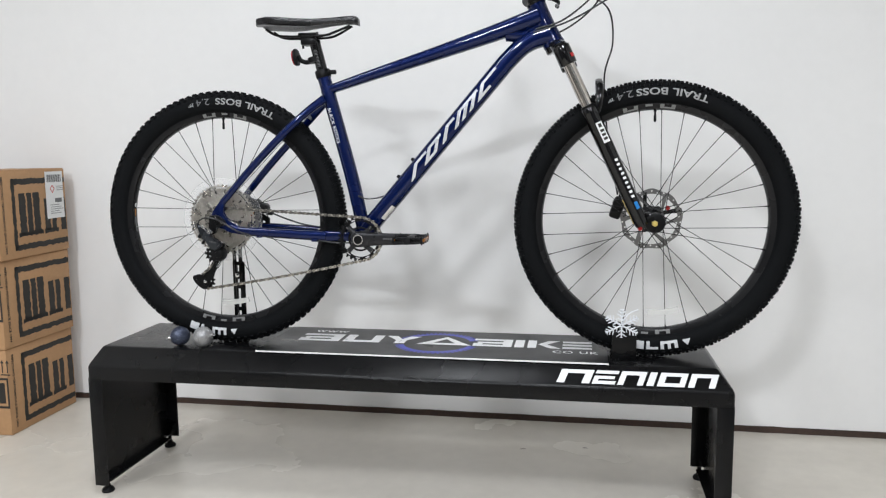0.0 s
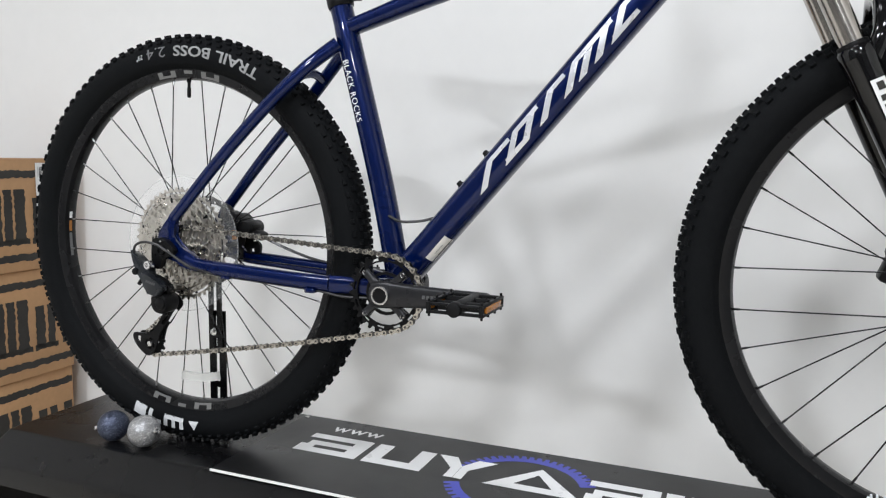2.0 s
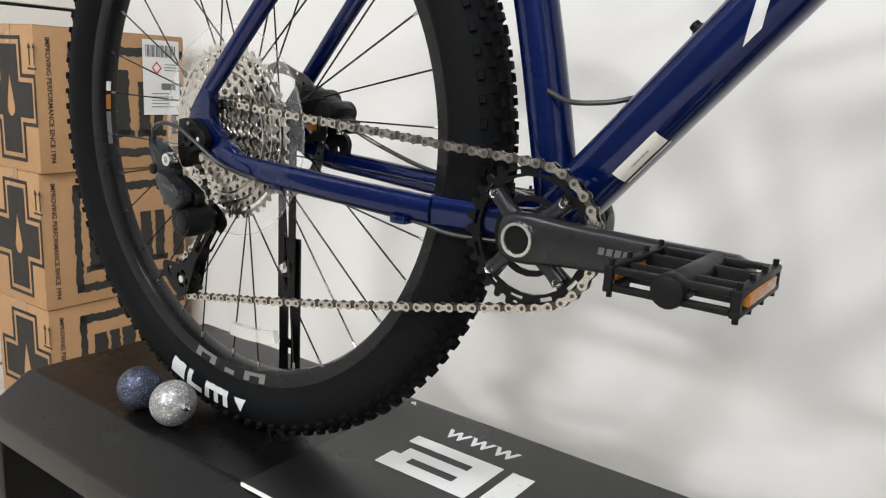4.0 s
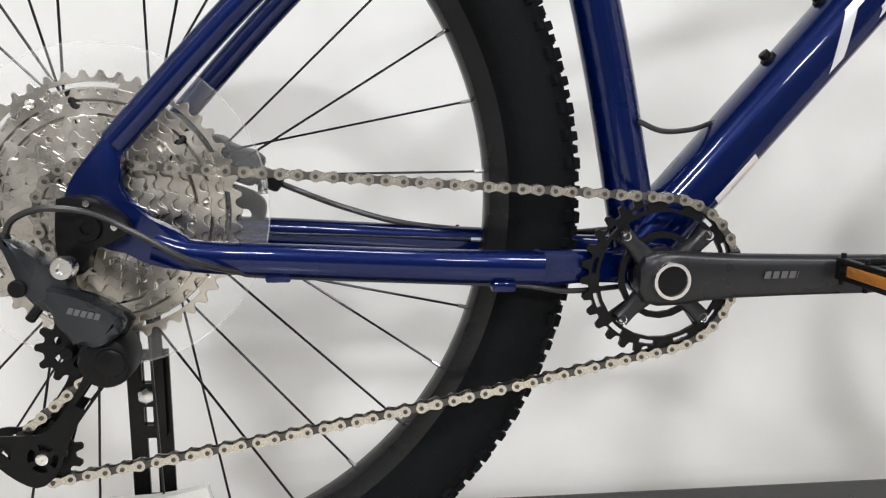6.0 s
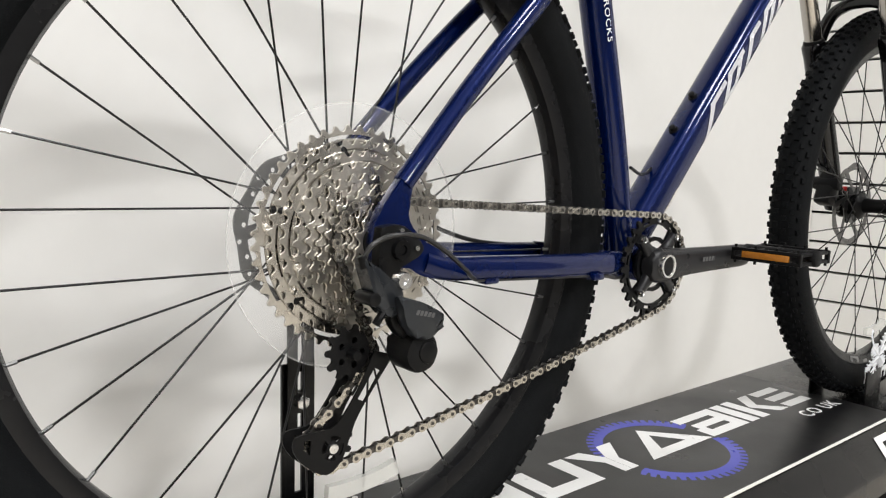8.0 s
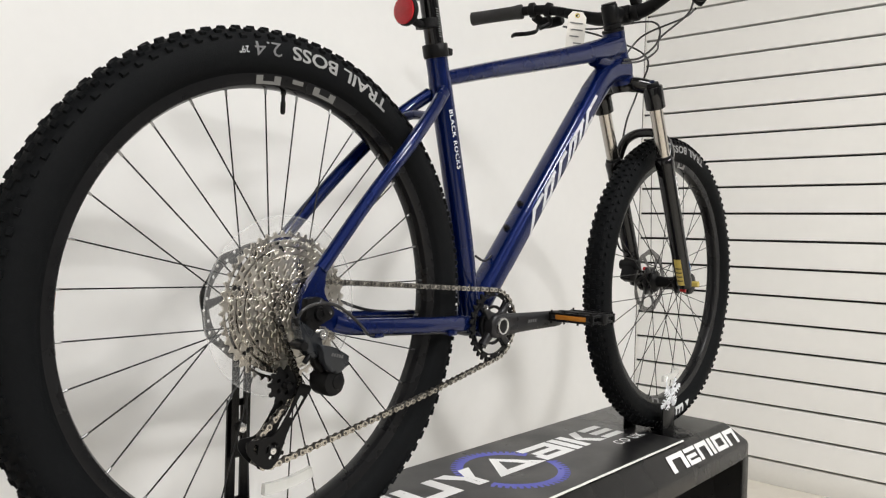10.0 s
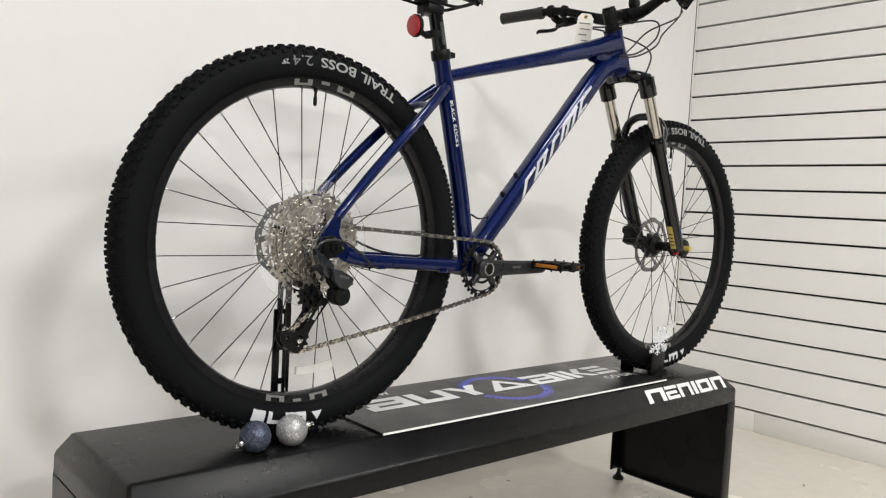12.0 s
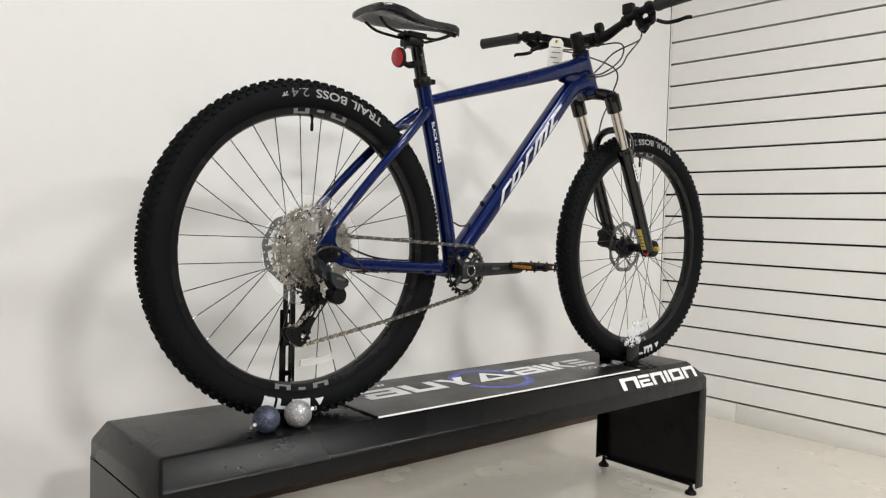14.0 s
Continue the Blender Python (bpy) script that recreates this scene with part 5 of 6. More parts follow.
# small grey marks on the arm
bm = plate_bars(bmesh.new(), [(-0.016 + 0.0066 * k, -0.0028, -0.016 + 0.0066 * k + 0.005, 0.0028, 0.2) for k in range(5)])
part("arm_mark", move(bm, pose(RC[0] + 0.088, -0.0066, RC[1] + 0.004, 90, 0, 0)), M_DIMINK, ring_ob, "small grey printed marks")
pl = bmesh.new()
cyl(pl, (RC[0], BY - 0.05, RC[1]), (RC[0], BY + 0.06, RC[1]), 0.012, seg=20)
part("spindle", pl, M_BLACK, ring_ob)


def pedal(cx, cz, y_in, d):
    """Resin platform pedal: cage, axle tube, pins and two reflectors."""
    y_out = y_in + d * 0.092
    ya, yb = sorted((y_in, y_out))
    hx = 0.0375
    bm = C((cx, ya - 0.002, cz), (cx, yb + 0.002, cz), 0.0095, seg=16, bevel=0.001)
    for yy in (ya + 0.028, yb - 0.028):
        box(bm, cx - hx, cx + hx, yy - 0.0022, yy + 0.0022, cz - 0.0065, cz + 0.0065, bevel=0.001)
    body = part("pedal", bm, M_PLASTIC, bicycle, "black platform pedal with amber reflectors")
    for s in (-1, 1):
        bm = bmesh.new()
        for zz in (-0.0060, 0.0060):
            box(bm, cx + s * hx - 0.003, cx + s * hx + 0.003, ya, yb, cz + zz - 0.0024, cz + zz + 0.0024, bevel=0.0012)
        for yy in (ya + 0.003, yb - 0.003):
            box(bm, cx + s * hx - 0.0028, cx + s * hx + 0.0028, yy - 0.0028, yy + 0.0028, cz - 0.0060, cz + 0.0060, bevel=0.001)
        part("cage_end", bm, M_PLASTIC, body)
        x = cx + s * (hx + 0.002)
        r0, r1 = ya + 0.015, yb - 0.015
        part("pedal_reflector", B(x - 0.002, x + 0.002, r0, r1, cz - 0.0042, cz + 0.0042, bevel=0.001), M_AMBER, body, "amber reflector")
        for yy in (ya + 0.005, ya + 0.032, ya + 0.060, ya + 0.087):
            for zz in (-1, 1):
                part("pin", C((cx + s * hx, yy, cz + zz * 0.007), (cx + s * hx, yy, cz + zz * 0.0120), 0.0019, seg=8), M_PLASTIC, body)
    for yy in (ya + 0.004, yb - 0.004):
        for zz in (-0.0055, 0.0055):
            part("cage_rail", B(cx - hx + 0.003, cx + hx - 0.003, yy - 0.0035, yy + 0.0035, cz + zz - 0.0020, cz + zz + 0.0020, bevel=0.001), M_PLASTIC, body)
    part("end_cap", C((cx, y_out - d * 0.012, cz), (cx, y_out + d * 0.004, cz), 0.0105, seg=18, bevel=0.003), M_PLASTIC, body)
    return body


pedal(RC[0] + 0.162, RC[1] + 0.011, -0.016, -1)
pedal(RC[0] - 0.168, RC[1] - 0.004, 2 * BY + 0.018, 1)

# rear derailleur
def rounded_plate(outline, y0, y1, bevel=0.003, steps=3):
    out = smooth_path([(x, z, 0) for x, z in outline + outline[:1]], steps)[:-1]
    bm = X([(v.x, v.y) for v in out], y0, y1)
    es = [e for e in bm.edges if abs(e.verts[0].co.y - e.verts[1].co.y) < 1e-6]
    bmesh.ops.bevel(bm, geom=es, offset=bevel, segments=2, affect="EDGES", profile=0.5)
    return bm


hang = [(-0.432, 0.836), (-0.412, 0.838), (-0.398, 0.830), (-0.386, 0.818), (-0.392, 0.808), (-0.412, 0.802), (-0.414, 0.788), (-0.428, 0.784), (-0.434, 0.802)]
der = part("rear_derailleur", rounded_plate(hang, -0.014, -0.0025, 0.0015), M_BLACK, bicycle, "dark grey and black rear derailleur")
hb_ = bmesh.new()
for x, z in ((-0.412, 0.833), (-0.395, 0.817)):
    cyl(hb_, (x, -0.0165, z), (x, -0.012, z), 0.0024, seg=8)
part("hanger_screws", hb_, M_BRIGHT, der)
part("axle_end", L([(0.0, -0.016), (0.004, -0.016), (0.0045, -0.018), (0.0085, -0.018), (0.0095, -0.014), (0.0095, -0.008)], seg=20, center=(-0.412, 0, 0.8165)), M_BLACK, der)
part("mount_bolt", L([(0.0, -0.0345), (0.0030, -0.0345), (0.0035, -0.0375), (0.0068, -0.0375), (0.0078, -0.0345), (0.0078, -0.028)], seg=24, center=(-0.423, 0, 0.793)), M_BRIGHT, der, "bright pivot bolt")
knuckle = [(-0.462, 0.814), (-0.452, 0.810), (-0.436, 0.796), (-0.421, 0.784), (-0.424, 0.770), (-0.432, 0.762), (-0.446, 0.770), (-0.454, 0.790)]
part("upper_body", rounded_plate(knuckle, -0.034, -0.016, 0.004), M_RDGREY, der, "dark grey upper body")
linkp = [(-0.432, 0.781), (-0.412, 0.776), (-0.388, 0.763), (-0.385, 0.756), (-0.396, 0.743), (-0.410, 0.742), (-0.427, 0.756)]
part("link_plate", rounded_plate(linkp, -0.046, -0.030, 0.0062), M_RDGREY, der, "dark grey link plate")
part("inner_link", rounded_plate([(x, z - 0.004) for x, z in linkp], -0.026, -0.014, 0.003), M_BLACK, der)
bm = plate_bars(bmesh.new(), [(-0.010 + 0.0042 * k, -0.0022, -0.010 + 0.0042 * k + 0.0032, 0.0022, 0.2) for k in range(5)])
part("body_mark", move(bm, Matrix.Translation((-0.408, -0.0464, 0.7655)) @ Matrix.Rotation(radians(14), 4, "Y") @ pose(0, 0, 0, 90)), M_DIMINK, der, "small grey printed marks")
pk = [(-0.414, 0.742), (-0.400, 0.746), (-0.388, 0.742), (-0.384, 0.728), (-0.389, 0.715), (-0.402, 0.710), (-0.414, 0.715), (-0.420, 0.728)]
part("lower_body", rounded_plate(pk, -0.037, -0.002, 0.006), M_PLASTIC, der, "black clutch housing")
for q0, q1, qr, qs, qb, qn in (((-0.397, -0.039, 0.729), (-0.397, -0.033, 0.729), 0.0105, 20, 0.003, "clutch_cap"), ((-0.452, -0.036, 0.780), (-0.452, -0.012, 0.780), 0.006, 12, 0.001, "pivot_pin"),
                               ((-0.440, -0.030, 0.768), (-0.448, -0.030, 0.758), 0.0035, 8, 0.0006, "limit_screw"), ((-0.458, -0.029, 0.806), (-0.461, -0.028, 0.816), 0.0042, 10, 0.0006, "cable_stop")):
    part(qn, C(q0, q1, qr, seg=qs, bevel=qb), M_BLACK, der)
cage = [(-0.450, 0.736), (-0.430, 0.740), (-0.412, 0.730), (-0.404, 0.716), (-0.420, 0.698), (-0.440, 0.672), (-0.448, 0.650), (-0.455, 0.630), (-0.470, 0.620), (-0.490, 0.632), (-0.502, 0.648), (-0.500, 0.660), (-0.480, 0.661), (-0.466, 0.672), (-0.446, 0.704), (-0.456, 0.720)]
slim = [(-0.422, 0.724), (-0.404, 0.716), (-0.416, 0.698), (-0.438, 0.668), (-0.447, 0.648), (-0.455, 0.630), (-0.470, 0.620), (-0.490, 0.632), (-0.502, 0.648), (-0.500, 0.660), (-0.480, 0.661), (-0.460, 0.664), (-0.438, 0.692)]
for y0, shape in ((0.0095, slim), (0.0275, cage)):
    out = smooth_path([(x, z, 0) for x, z in shape + shape[:1]], 3)[:-1]
    hs = ring_holes(LOW_C.x, LOW_C.y, 0.0064, 0.0110, 4, 0.70, 0.5)
    hs.append([(-0.4215, 0.7080), (-0.4150, 0.7045), (-0.4325, 0.6790), (-0.4390, 0.6825)])
    hs.append([(-0.4920, 0.6555), (-0.4850, 0.6545), (-0.4865, 0.6420), (-0.4930, 0.6480)])
    part("cage_plate", X([(v.x, v.y) for v in out], y0 - 0.001, y0 + 0.001, hs), M_BLACK, der, smooth=False)
for c in (UP_C, LOW_C):
    pu = part("pulley", X(gear_outline(c.x, c.y, 11, 0.0035, 0.2, 0.34), CHAIN_Y - 0.0012, CHAIN_Y + 0.0012, [circle(c.x + 0.0115 * math.cos(a), c.y + 0.0115 * math.sin(a), 0.0032, 8) for a in (2 * math.pi * q / 5 for q in range(5))]), M_PLASTIC, der, "black toothed pulley", smooth=False)
    part("pulley_bolt", L([(0.0, -0.012), (0.0022, -0.0125), (0.0045, -0.012), (0.0052, -0.009), (0.0052, 0.008)], seg=14, center=(c.x, CHAIN_Y, c.y)), M_BRIGHT if c is LOW_C else M_BLACK, der)

# price tag hanging from the bar
tag = thing("paper_tag", (0.43, BY + 0.1, 1.37), "cream paper swing tag tied to the handlebar", "tag")
tm = BAR_TURN @ Matrix.Translation(bar_at(1, 0.095) + Vector((-0.030, 0, -0.040))) @ Matrix.Rotation(radians(-50), 4, "Z") @ Matrix.Rotation(radians(6), 4, "Y") @ Matrix.Scale(1.2, 4)
bm = X([(-0.018, -0.04), (0.018, -0.04), (0.018, 0.026), (0.010, 0.036), (-0.010, 0.036), (-0.018, 0.026)], -0.0004, 0.0004, [circle(0, 0.028, 0.003, 10)])
part("card", move(bm, tm), M_TAG, tag, smooth=False)
bm = bmesh.new()
for k, (a, b) in enumerate(((-0.013, 0.012), (-0.010, 0.013), (-0.012, 0.006), (-0.004, 0.012))):
    box(bm, a, b, -0.0010, -0.0006, 0.012 - 0.013 * k, 0.0145 - 0.013 * k, m=tm)
part("handwriting", bm, M_GREYINK, tag, smooth=False)
part("eyelet", move(L([(0.003, -0.001), (0.0048, -0.0012), (0.0048, 0.001), (0.003, 0.001)], seg=14, center=(0, 0, 0.028), closed=True), tm), M_GOLD, tag)
part("string", T(smooth_path([tm @ Vector((0, 0, 0.028)), BAR_TURN @ (bar_at(1, 0.095) + Vector((-0.018, 0, -0.004))), BAR_TURN @ (bar_at(1, 0.095) + Vector((0, 0, 0.016))), BAR_TURN @ (bar_at(1, 0.097) + Vector((0.016, 0, 0))), tm @ Vector((0.002, 0.002, 0.028))], 5), 0.0008, seg=6), M_LABEL, tag)

# ---- bicycle stand at the rear wheel ----
SX, SY = -0.424, 0.145
stand = thing("wheel_stand", (SX, SY, BZ), "black slotted steel bicycle support post", "bike stand")


def slotted(x0, x1, z0, z1, y, slots, th=0.003):
    hs = [[(cx - 0.004, a), (cx + 0.004, a), (cx + 0.004, b), (cx - 0.004, b)] for cx, a, b in slots]
    return X([(x0, z0), (x1, z0), (x1, z1), (x0, z1)], y - th / 2, y + th / 2, hs)


part("base_plate", B(SX - 0.05, SX + 0.05, SY - 0.035, SY + 0.06, BZ, BZ + 0.004, bevel=0.001), M_BENCH, stand)
part("lower_bar", slotted(SX - 0.019, SX + 0.019, BZ + 0.004, 0.682, SY, [(SX, 0.468, 0.530), (SX, 0.542, 0.600), (SX, 0.612, 0.630), (SX, 0.652, 0.672)]), M_BENCH, stand, "slotted black steel bar", smooth=False)
part("upper_bar", slotted(SX - 0.015, SX + 0.015, 0.60, 0.815, SY - 0.006, [(SX, 0.612, 0.630), (SX, 0.652, 0.797)]), M_BENCH, stand, "slotted black steel bar", smooth=False)
part("hook", T(smooth_path([(SX, SY - 0.006, 0.80), (SX, SY - 0.012, 0.815), (SX + 0.002, SY - 0.03, 0.8205)], 4), 0.007, seg=12), M_BENCH, stand)
bm = C((SX, SY - 0.014, 0.642), (SX, SY - 0.004, 0.642), 0.0075, seg=6, bevel=0.001)
part("bolt", bm, M_BRIGHT, stand, "plated clamp bolt")

# holder of the front wheel
HX = 0.722
holder = thing("wheel_holder", (HX, 0.01, BZ), "black steel front wheel holder on the bench", "wheel holder")
part("plate", B(HX - 0.030, HX + 0.034, 0.016, 0.020, BZ, 0.527, bevel=0.001), M_BENCH, holder)
part("plate", B(HX - 0.030, HX + 0.034, 0.118, 0.122, BZ, 0.527, bevel=0.001), M_BENCH, holder)
part("base_plate", B(HX - 0.030, HX + 0.034, -0.022, 0.0155, BZ, BZ + 0.003, bevel=0.001), M_BENCH, holder)

# ---- sign board on the bench ----
PX0, PX1, PY0, PY1 = -0.297, 0.682, -0.041, 0.258
sign = thing("sign_board", (0.187, 0.11, BZ), "black printed sign board with white edge and blue gear mark", "sign")
part("board", B(PX0, PX1, PY0 + 0.002, PY1, BZ + 0.0005, BZ + 0.0042), M_SIGN, sign, smooth=False)
part("edge", B(PX0, PX1, PY0, PY0 + 0.002, BZ + 0.0005, BZ + 0.0044), M_EDGE, sign, "white cut edge", smooth=False)
SGZ = BZ + 0.0047


def sign_shape(name, polys, mat, label=""):
    bm = bmesh.new()
    for p in polys:
        bm.faces.new([bm.verts.new((x, y, SGZ)) for x, y in p])
    bmesh.ops.triangulate(bm, faces=bm.faces)
    return part(name, bm, mat, sign, label, smooth=False)


def block(x, y, w, h, bars):
    return [[(x + a * w, y + b * h), (x + c * w, y + b * h), (x + c * w, y + d * h), (x + a * w, y + d * h)] for a, b, c, d in bars]


LY, LH = 0.092, 0.084
FRAME_OPEN = [(0, 0, 1, 0.24), (0.10, 0.39, 1, 0.61), (0, 0.76, 1, 1), (0, 0.24, 0.24, 0.39), (0.76, 0.24, 1, 0.39), (0.76, 0.61, 1, 0.76)]
OPEN_TOP = [(0, 0, 1, 0.28), (0, 0.28, 0.26, 1), (0.74, 0.28, 1, 1)]
for x, w, sh_ in ((-0.222, 0.126, FRAME_OPEN), (-0.084, 0.112, OPEN_TOP), (0.304, 0.112, FRAME_OPEN), (0.424, 0.027, [(0, 0, 1, 1)]), (0.560, 0.082, [(0, 0, 1, 0.24), (0, 0.38, 1, 0.62), (0, 0.76, 1, 1)])):
    sign_shape("sign_mark", block(x, LY, w, LH, sh_), M_WHITE, "bold white block")
sign_shape("sign_mark", [[(0.034, LY + LH), (0.068, LY + LH), (0.088, LY + 0.050), (0.088, LY), (0.072, LY), (0.072, LY + 0.036)], [(0.108, LY + LH), (0.142, LY + LH), (0.104, LY + 0.036), (0.104, LY), (0.0885, LY), (0.0885, LY + 0.050)]], M_WHITE, "bold white forked shape")
sign_shape("sign_mark", [[(0.461, LY), (0.486, LY), (0.486, LY + LH), (0.461, LY + LH)], [(0.490, LY + 0.042), (0.520, LY + LH), (0.552, LY + LH), (0.516, LY + 0.042), (0.556, LY), (0.524, LY)]], M_WHITE, "bold white bar and wedge")
ax_, bx_ = 0.140, 0.300
sign_shape("sign_mark", [[(ax_, LY), (ax_ + 0.034, LY), (ax_ + 0.079, LY + 0.066), (ax_ + 0.079, LY + LH + 0.008)], [(bx_ - 0.034, LY), (bx_, LY), (ax_ + 0.079, LY + LH + 0.008), (ax_ + 0.079, LY + 0.066)],
                         [(ax_ + 0.034, LY), (bx_ - 0.034, LY), (bx_ - 0.047, LY + 0.020), (ax_ + 0.047, LY + 0.020)]], M_WHITE, "bold white triangle")
part("screw", L([(0.0, 0.0), (0.0045, 0.0), (0.0040, 0.0018), (0.0012, 0.0022), (0.0, 0.0016)], seg=12), M_BRIGHT, sign, "small fixing screw").matrix_basis = pose(-0.286, 0.246, BZ + 0.0044, 90)
gear = []
gx, gy = 0.198, 0.112
for half in range(2):
    for k in range(22):
        a0 = radians((18 if half else 198) + 148 * k / 22)
        a1 = radians((18 if half else 198) + 148 * (k + 1) / 22)
        am = (a0 + a1) / 2
        gear.append([(gx + r * math.cos(a) * 1.04, gy + r * math.sin(a)) for r, a in ((0.094, a0), (0.108, a0), (0.108, a1), (0.094, a1))])
        gear.append([(gx + r * math.cos(a) * 1.04, gy + r * math.sin(a)) for r, a in ((0.108, a0), (0.119, a0 + 0.02), (0.119, am + 0.02), (0.108, am + 0.03))])
for side in (gear[:len(gear) // 2], gear[len(gear) // 2:]):
    bm = bmesh.new()
    for p in side:
        bm.faces.new([bm.verts.new((x, y, SGZ - 0.0003)) for x, y in p])
    part("gear_mark", bm, M_BLUEINK, sign, "blue toothed half ring", smooth=False)
part("sign_lettering", move(text_mesh("www", 0.046, spacing=1.1, bold=0.0006), pose(-0.150, 0.212, SGZ)), M_WHITE, sign, smooth=False)
part("sign_lettering", move(text_mesh("CO UK", 0.036, spacing=1.15, bold=0.0006), pose(0.595, 0.055, SGZ)), M_WHITE, sign, smooth=False)

# mark on the sloped front of the bench
FN = Vector((0, -(BZ - SZ), FY1 - FY0 + 0.0)).normalized()
FU = Vector((0, FY1 - FY0, BZ - SZ)).normalized()
slope_len = math.hypot(FY1 - FY0, BZ - SZ)
FO = Vector((0.548, FY0, SZ)) + FU * 0.010 + Vector((0, -FU.z, FU.y)) * 0.0012
MH = 0.041
ARCHED = [(0, 0, 0.24, 1), (0.24, 0.72, 1, 1), (0.76, 0, 1, 0.72)]
THREE = [(0, 0, 1, 0.24), (0, 0.38, 0.9, 0.60), (0, 0.76, 1, 1), (0, 0.24, 0.22, 0.38)]
CLOSED = [(0, 0, 1, 0.26), (0, 0.26, 0.24, 0.74), (0.78, 0.26, 1, 0.74), (0, 0.74, 1, 1)]
for u0, w, sh_ in ((0.000, 0.084, ARCHED), (0.090, 0.058, THREE), (0.154, 0.064, ARCHED), (0.226, 0.018, ARCHED), (0.252, 0.068, CLOSED), (0.328, 0.066, ARCHED)):
    bm = bmesh.new()
    for a, b, c, d in (sh_ if w > 0.03 else [(0, 0, 1, 1)]):
        bm.faces.new([bm.verts.new(FO + Vector((u0 + uu * w + vv * MH * 0.35, 0, 0)) + FU * (vv * MH)) for uu, vv in ((a, b), (c, b), (c, d), (a, d))])
    part("front_mark", bm, M_WHITE, bench, "white slanted block on the front", smooth=False)


# ---- baubles and snowflake ----
def bauble(x, y, mat, label, cap_dir, r=0.0335):
    t = thing("bauble", (x, y, BZ), label, "christmas bauble", "baubles on the bench")
    c = Vector((x, y, BZ + r))
    bm = bmesh.new()
    bmesh.ops.create_uvsphere(bm, u_segments=48, v_segments=32, radius=r, matrix=Matrix.Translation(c))
    part("ball", bm, mat, t)
    d = Vector(cap_dir).normalized()
    bm = C(c + d * (r - 0.002), c + d * (r + 0.007), 0.0055, seg=16, bevel=0.001)
    tube(bm, smooth_path([c + d * (r + 0.006), c + d * (r + 0.012) + Vector((0, 0, 0.003)), c + d * (r + 0.013) - Vector((0, 0, 0.003)), c + d * (r + 0.006)], 4), 0.0007, seg=6)
    part("cap", bm, M_BRIGHT, t, "silver metal cap")


bauble(-0.549, 0.000, M_BLUEBALL, "navy blue glitter bauble lying beside the tyre", (-0.9, -0.2, -0.2), 0.0280)
bauble(-0.476, 0.000, M_SILVERBALL, "silver glitter bauble lying beside the tyre", (0.75, -0.1, 0.15), 0.0287)

flake = thing("snowflake", (0.72, 0.012, 0.527), "white glitter plastic snowflake leaning on the wheel holder", "snowflake")
fm = Matrix.Translation((0.716, 0.010, 0.548)) @ Matrix.Rotation(radians(12), 4, "X")
bm = bmesh.new()
for k in range(6):
    a = radians(60 * k + 30)
    d = Vector((math.cos(a), 0, math.sin(a)))
    tube(bm, [d * 0.002, d * 0.047], [0.0026, 0.0016], seg=6)
    for q, ln in ((0.014, 0.012), (0.024, 0.016), (0.034, 0.012), (0.042, 0.007)):
        for s in (-1, 1):
            e = Vector((math.cos(a + s * radians(55)), 0, math.sin(a + s * radians(55))))
            tube(bm, [d * q, d * q + e * ln], [0.0021, 0.0014], seg=6)
part("crystal", move(bm, fm), M_FLAKE, flake)
bm = T(smooth_path([fm @ Vector((0, 0.004, 0.0)), (0.735, 0.030, 0.575), (0.760, 0.04, 0.585)], 4), 0.0016, seg=6)
part("wire", bm, M_FLAKE, flake)


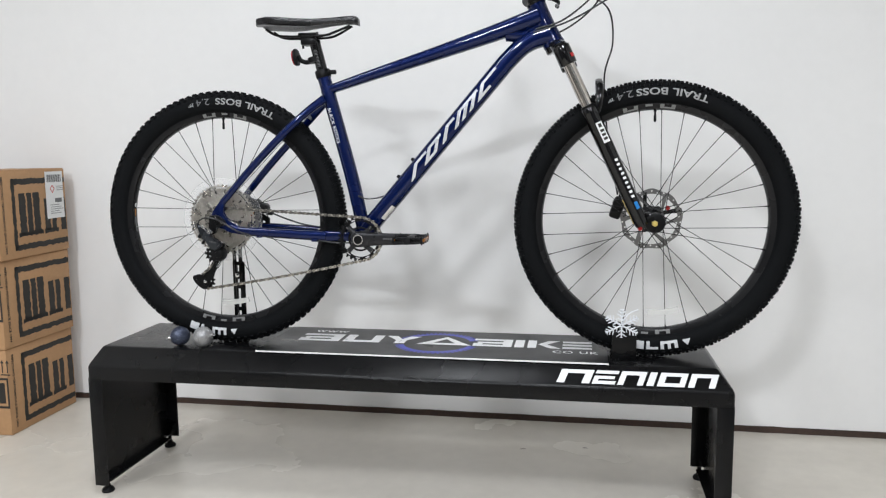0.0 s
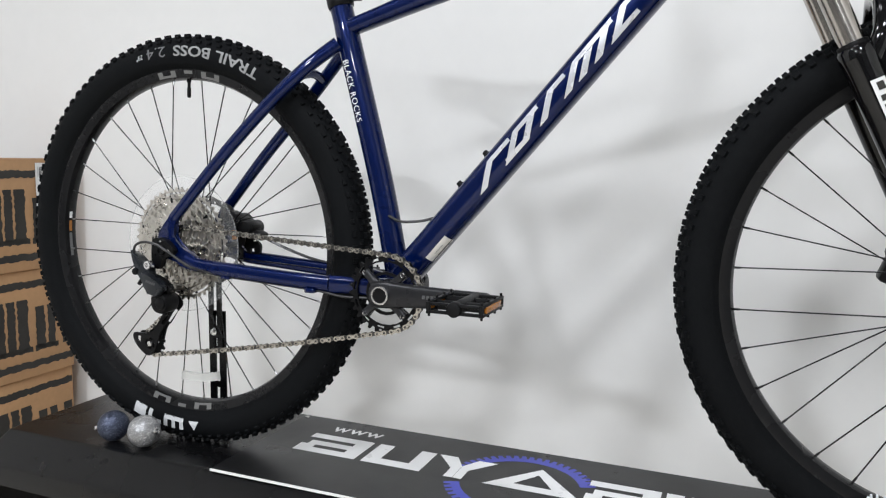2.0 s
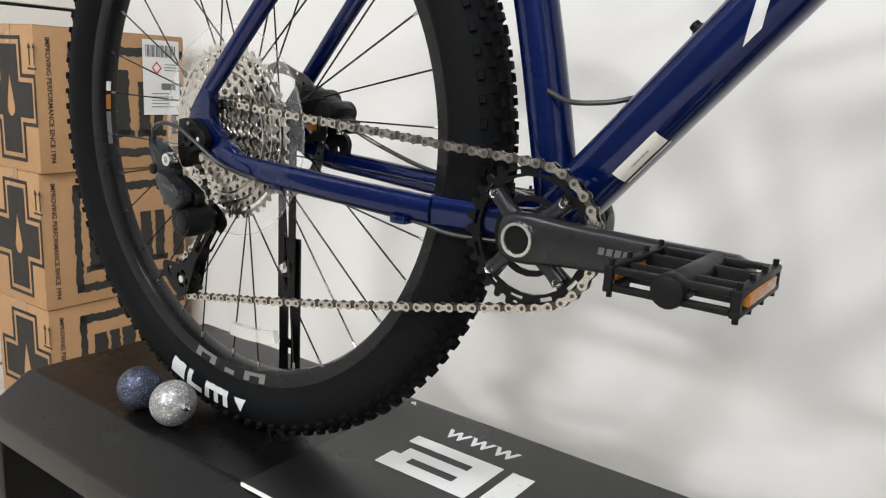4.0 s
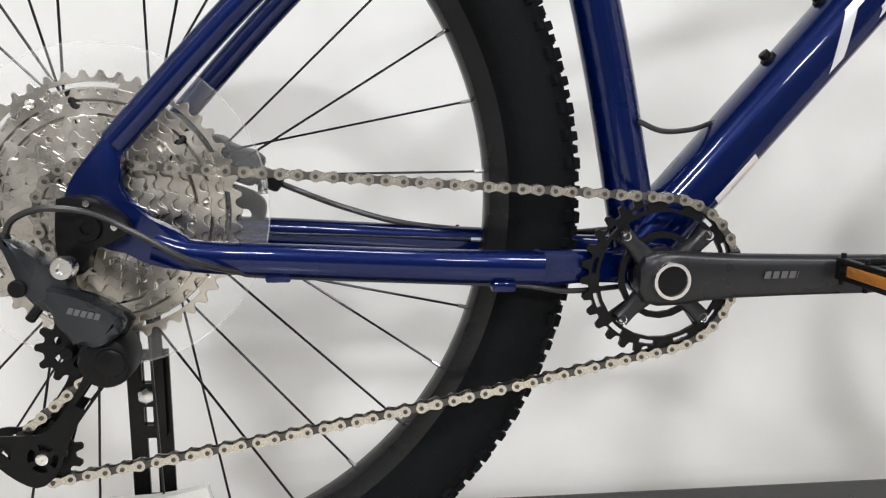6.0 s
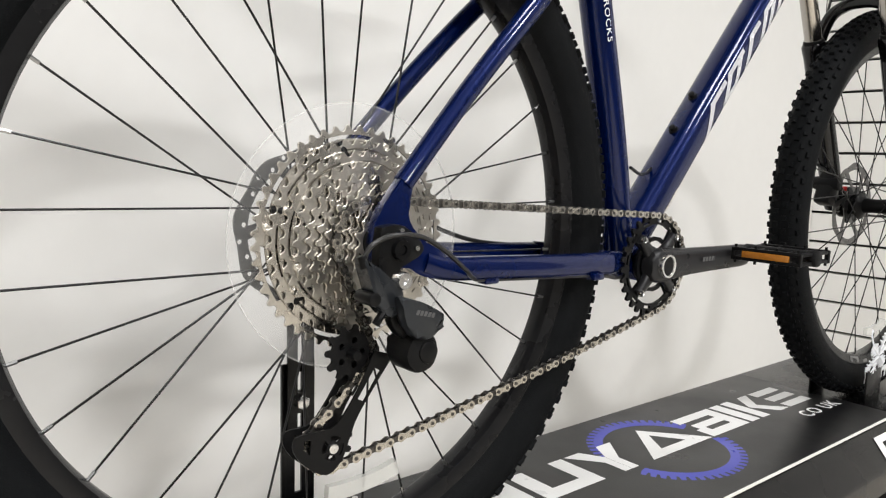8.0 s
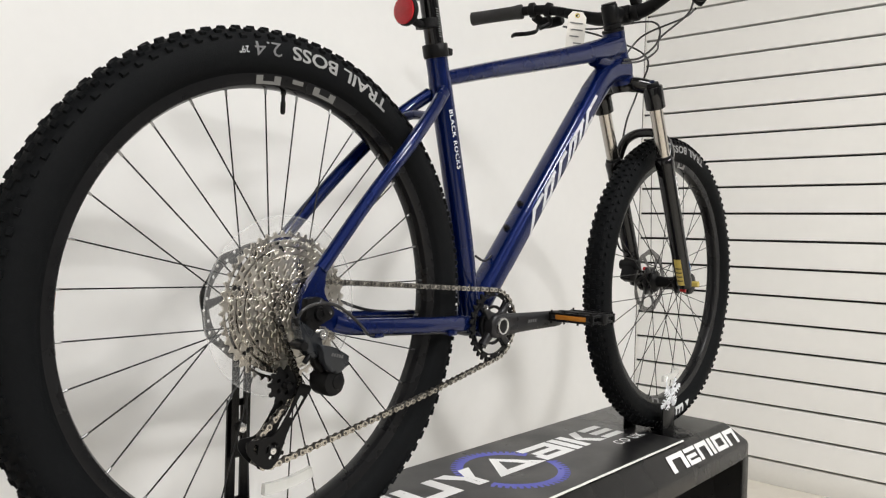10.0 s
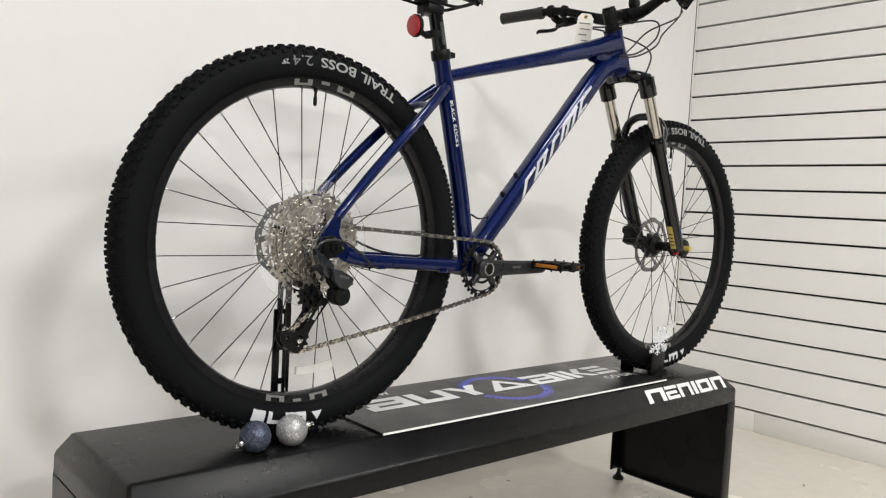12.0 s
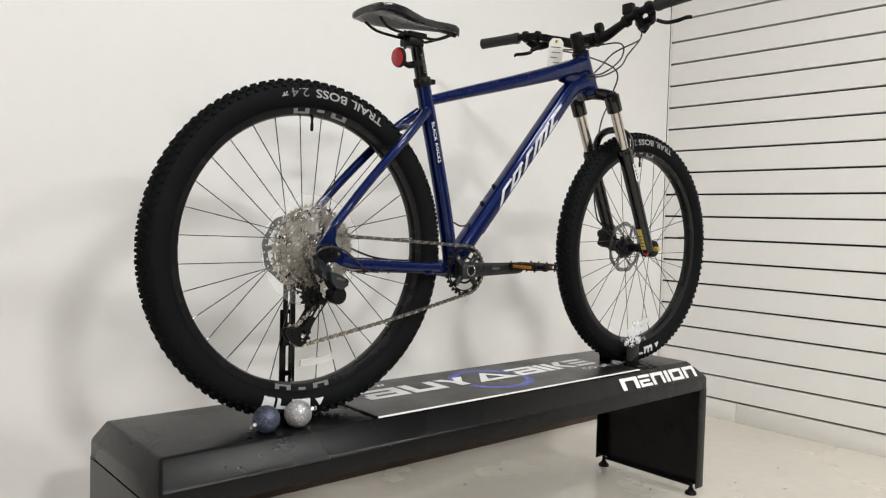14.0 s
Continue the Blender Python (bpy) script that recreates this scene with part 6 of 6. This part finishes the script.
# ---- cardboard boxes ----
def carton(cx, cy, z0, yaw, h, labelled):
    W, D = 0.375, 0.235
    t = thing("cardboard_box", (cx, cy, z0), "brown cardboard carton with black print" + (" and white label" if labelled else "") + ", stacked", "box", "stacked cartons")
    m = Matrix.Translation((cx, cy, z0)) @ Matrix.Rotation(radians(yaw), 4, "Z")
    body = part("carton", B(-W / 2, W / 2, -D / 2, D / 2, 0.001, h - 0.001, bevel=0.003, m=m), M_CARD, t)
    bm = bmesh.new()
    for s in (-1, 1):
        box(bm, -W / 2 + 0.002, W / 2 - 0.002, s * 0.001 if s > 0 else -D / 2 + 0.002, D / 2 - 0.002 if s > 0 else -0.001, h - 0.001, h + 0.0015, m=m)
    part("flap", bm, M_CARD, body, smooth=False)
    bm = B(-W / 2 - 0.0006, W / 2 + 0.0006, -0.025, 0.025, h + 0.0016, h + 0.0020, m=m)
    box(bm, -W / 2 - 0.0008, -W / 2 - 0.0002, -0.025, 0.025, h - 0.06, h + 0.0018, m=m)
    box(bm, W / 2 + 0.0002, W / 2 + 0.0008, -0.025, 0.025, h - 0.06, h + 0.0018, m=m)
    part("tape", bm, M_TAPE, body, "brown parcel tape", smooth=False)
    # print on the long face (towards -y) and on the short face (towards -x)
    front = m @ Matrix.Translation((0, -D / 2 - 0.0008, h / 2)) @ pose(0, 0, 0, 90)
    rng = random.Random(7)

    def rough_bar(bm, x0, y0, x1, y1, amp=0.0025):
        """A printed bar with torn edges."""
        horiz = abs(x1 - x0) > abs(y1 - y0)
        ln = abs(x1 - x0) if horiz else abs(y1 - y0)
        k = max(3, int(ln / 0.008))
        lo, hi = [], []
        for i in range(k + 1):
            f = i / k
            o1, o2 = rng.uniform(-amp, amp), rng.uniform(-amp, amp)
            if horiz:
                lo.append((x0 + (x1 - x0) * f, y0 + o1, 0))
                hi.append((x0 + (x1 - x0) * f, y1 + o2, 0))
            else:
                lo.append((x0 + o1, y0 + (y1 - y0) * f, 0))
                hi.append((x1 + o2, y0 + (y1 - y0) * f, 0))
        a = [bm.verts.new(p) for p in lo]
        b = [bm.verts.new(p) for p in hi]
        for i in range(k):
            bm.faces.new((a[i], a[i + 1], b[i + 1], b[i]))

    bm = bmesh.new()
    x0, x1, y0, y1 = -0.113, 0.183, -h * 0.41, h * 0.40
    rough_bar(bm, x0, y0, x0 + 0.017, y1)
    rough_bar(bm, x0, y1 - 0.020, x1, y1)
    rough_bar(bm, x0, y0, x1, y0 + 0.020)
    # bold printed blocks inside the border
    for bx, bw in ((-0.078, 0.034), (-0.036, 0.026), (-0.002, 0.034), (0.058, 0.030), (0.098, 0.026), (0.150, 0.030)):
        tall = 0.074 if bx < 0.04 else 0.048
        rough_bar(bm, bx, -0.078, bx + bw, tall)
    rough_bar(bm, -0.088, -0.082, 0.044, -0.066)
    rough_bar(bm, 0.052, -0.082, 0.132, -0.066)
    part("front_print", move(bm, front), M_INK, body, "rough black printed blocks in a border", smooth=False)
    part("slogan", move(text_mesh("IMPROVING PERFORMANCE SINCE 1994", 0.0152, bold=0.0003), front @ Matrix.Translation((-0.158, 0, 0)) @ Matrix.Rotation(radians(-90), 4, "Z")), M_INK, body, "small black slogan", smooth=False)
    side = m @ Matrix.Translation((-W / 2 - 0.0012, 0, h / 2)) @ Matrix.Rotation(radians(-90), 4, "Z") @ pose(0, 0, 0, 90)

    def cross(a, b, cx_=0.01):
        return [(cx_ + x, y) for x, y in ((-a, -b), (a, -b), (a, -a), (b * 0.80, -a), (b * 0.80, a), (a, a), (a, b), (-a, b), (-a, a), (-b * 0.80, a), (-b * 0.80, -a), (-a, -a))]

    bm = bmesh.new()
    outer, inner = cross(0.056, 0.136), cross(0.048, 0.128)
    extrude(bm, outer, 0, 0.0002, [inner])
    drop = [(0.01 + 0.017 * math.sin(t) * (1 if t < math.pi else 1), -0.018 - 0.020 * math.cos(t)) for t in (radians(-115 + 230 * k / 14) for k in range(15))] + [(0.01, 0.058)]
    extrude(bm, cross(0.038, 0.118), 0, 0.0002, [drop])
    for sx in (-0.013, 0.013):
        xx = 0.098 + sx * 0.75 + 0.012
        extrude(bm, [(xx - 0.002, 0.075), (xx + 0.002, 0.075), (xx + 0.002, 0.110), (xx + 0.007, 0.110), (xx, 0.122), (xx - 0.007, 0.110), (xx - 0.002, 0.110)], 0, 0.0002)
    extrude(bm, [(0.092, 0.066), (0.128, 0.066), (0.128, 0.070), (0.092, 0.070)], 0, 0.0002)
    part("side_print", move(bm, side @ pose(0, 0, 0, -90)), M_INK, body, "black cross with a drop in it", smooth=False)
    if labelled:
        bm = plate_bars(bmesh.new(), [(0.070, -0.03, 0.172, h / 2 - 0.01, 0)], 0.0010)
        lb = part("label", move(bm, front), M_LABEL, body, "white address label", smooth=False)
        bars = [(0.078 + 0.0042 * k, 0.108, 0.078 + 0.0042 * k + 0.0015 + 0.0010 * (k * 5 % 3), h / 2 - 0.022, 0) for k in range(20)]
        bars += [(0.120, 0.030, 0.160, 0.046, 0)] + [(0.092, 0.020 - 0.008 * k, 0.092 + 0.05 + 0.012 * (k % 3), 0.022 - 0.008 * k, 0) for k in range(5)] + [(0.130, 0.090 - 0.007 * k, 0.176 - 0.006 * (k % 2), 0.092 - 0.007 * k, 0) for k in range(3)]
        part("label_print", move(plate_bars(bmesh.new(), bars, 0.0016), front), M_GREYINK, lb, smooth=False)
        bm = bmesh.new()
        o, i_ = [(0.108, 0.098), (0.122, 0.082), (0.108, 0.066), (0.094, 0.082)], [(0.108, 0.093), (0.1175, 0.082), (0.108, 0.071), (0.0985, 0.082)]
        for k in range(4):
            bm.faces.new([bm.verts.new((*p, 0.0016)) for p in (o[k], o[(k + 1) % 4], i_[(k + 1) % 4], i_[k])])
        part("warning_mark", move(bm, front), M_REDINK, lb, "red diamond mark", smooth=False)


for cx, cy, z0, yaw, lab_ in BOXES:
    carton(cx, cy, z0, yaw, 0.316, lab_)
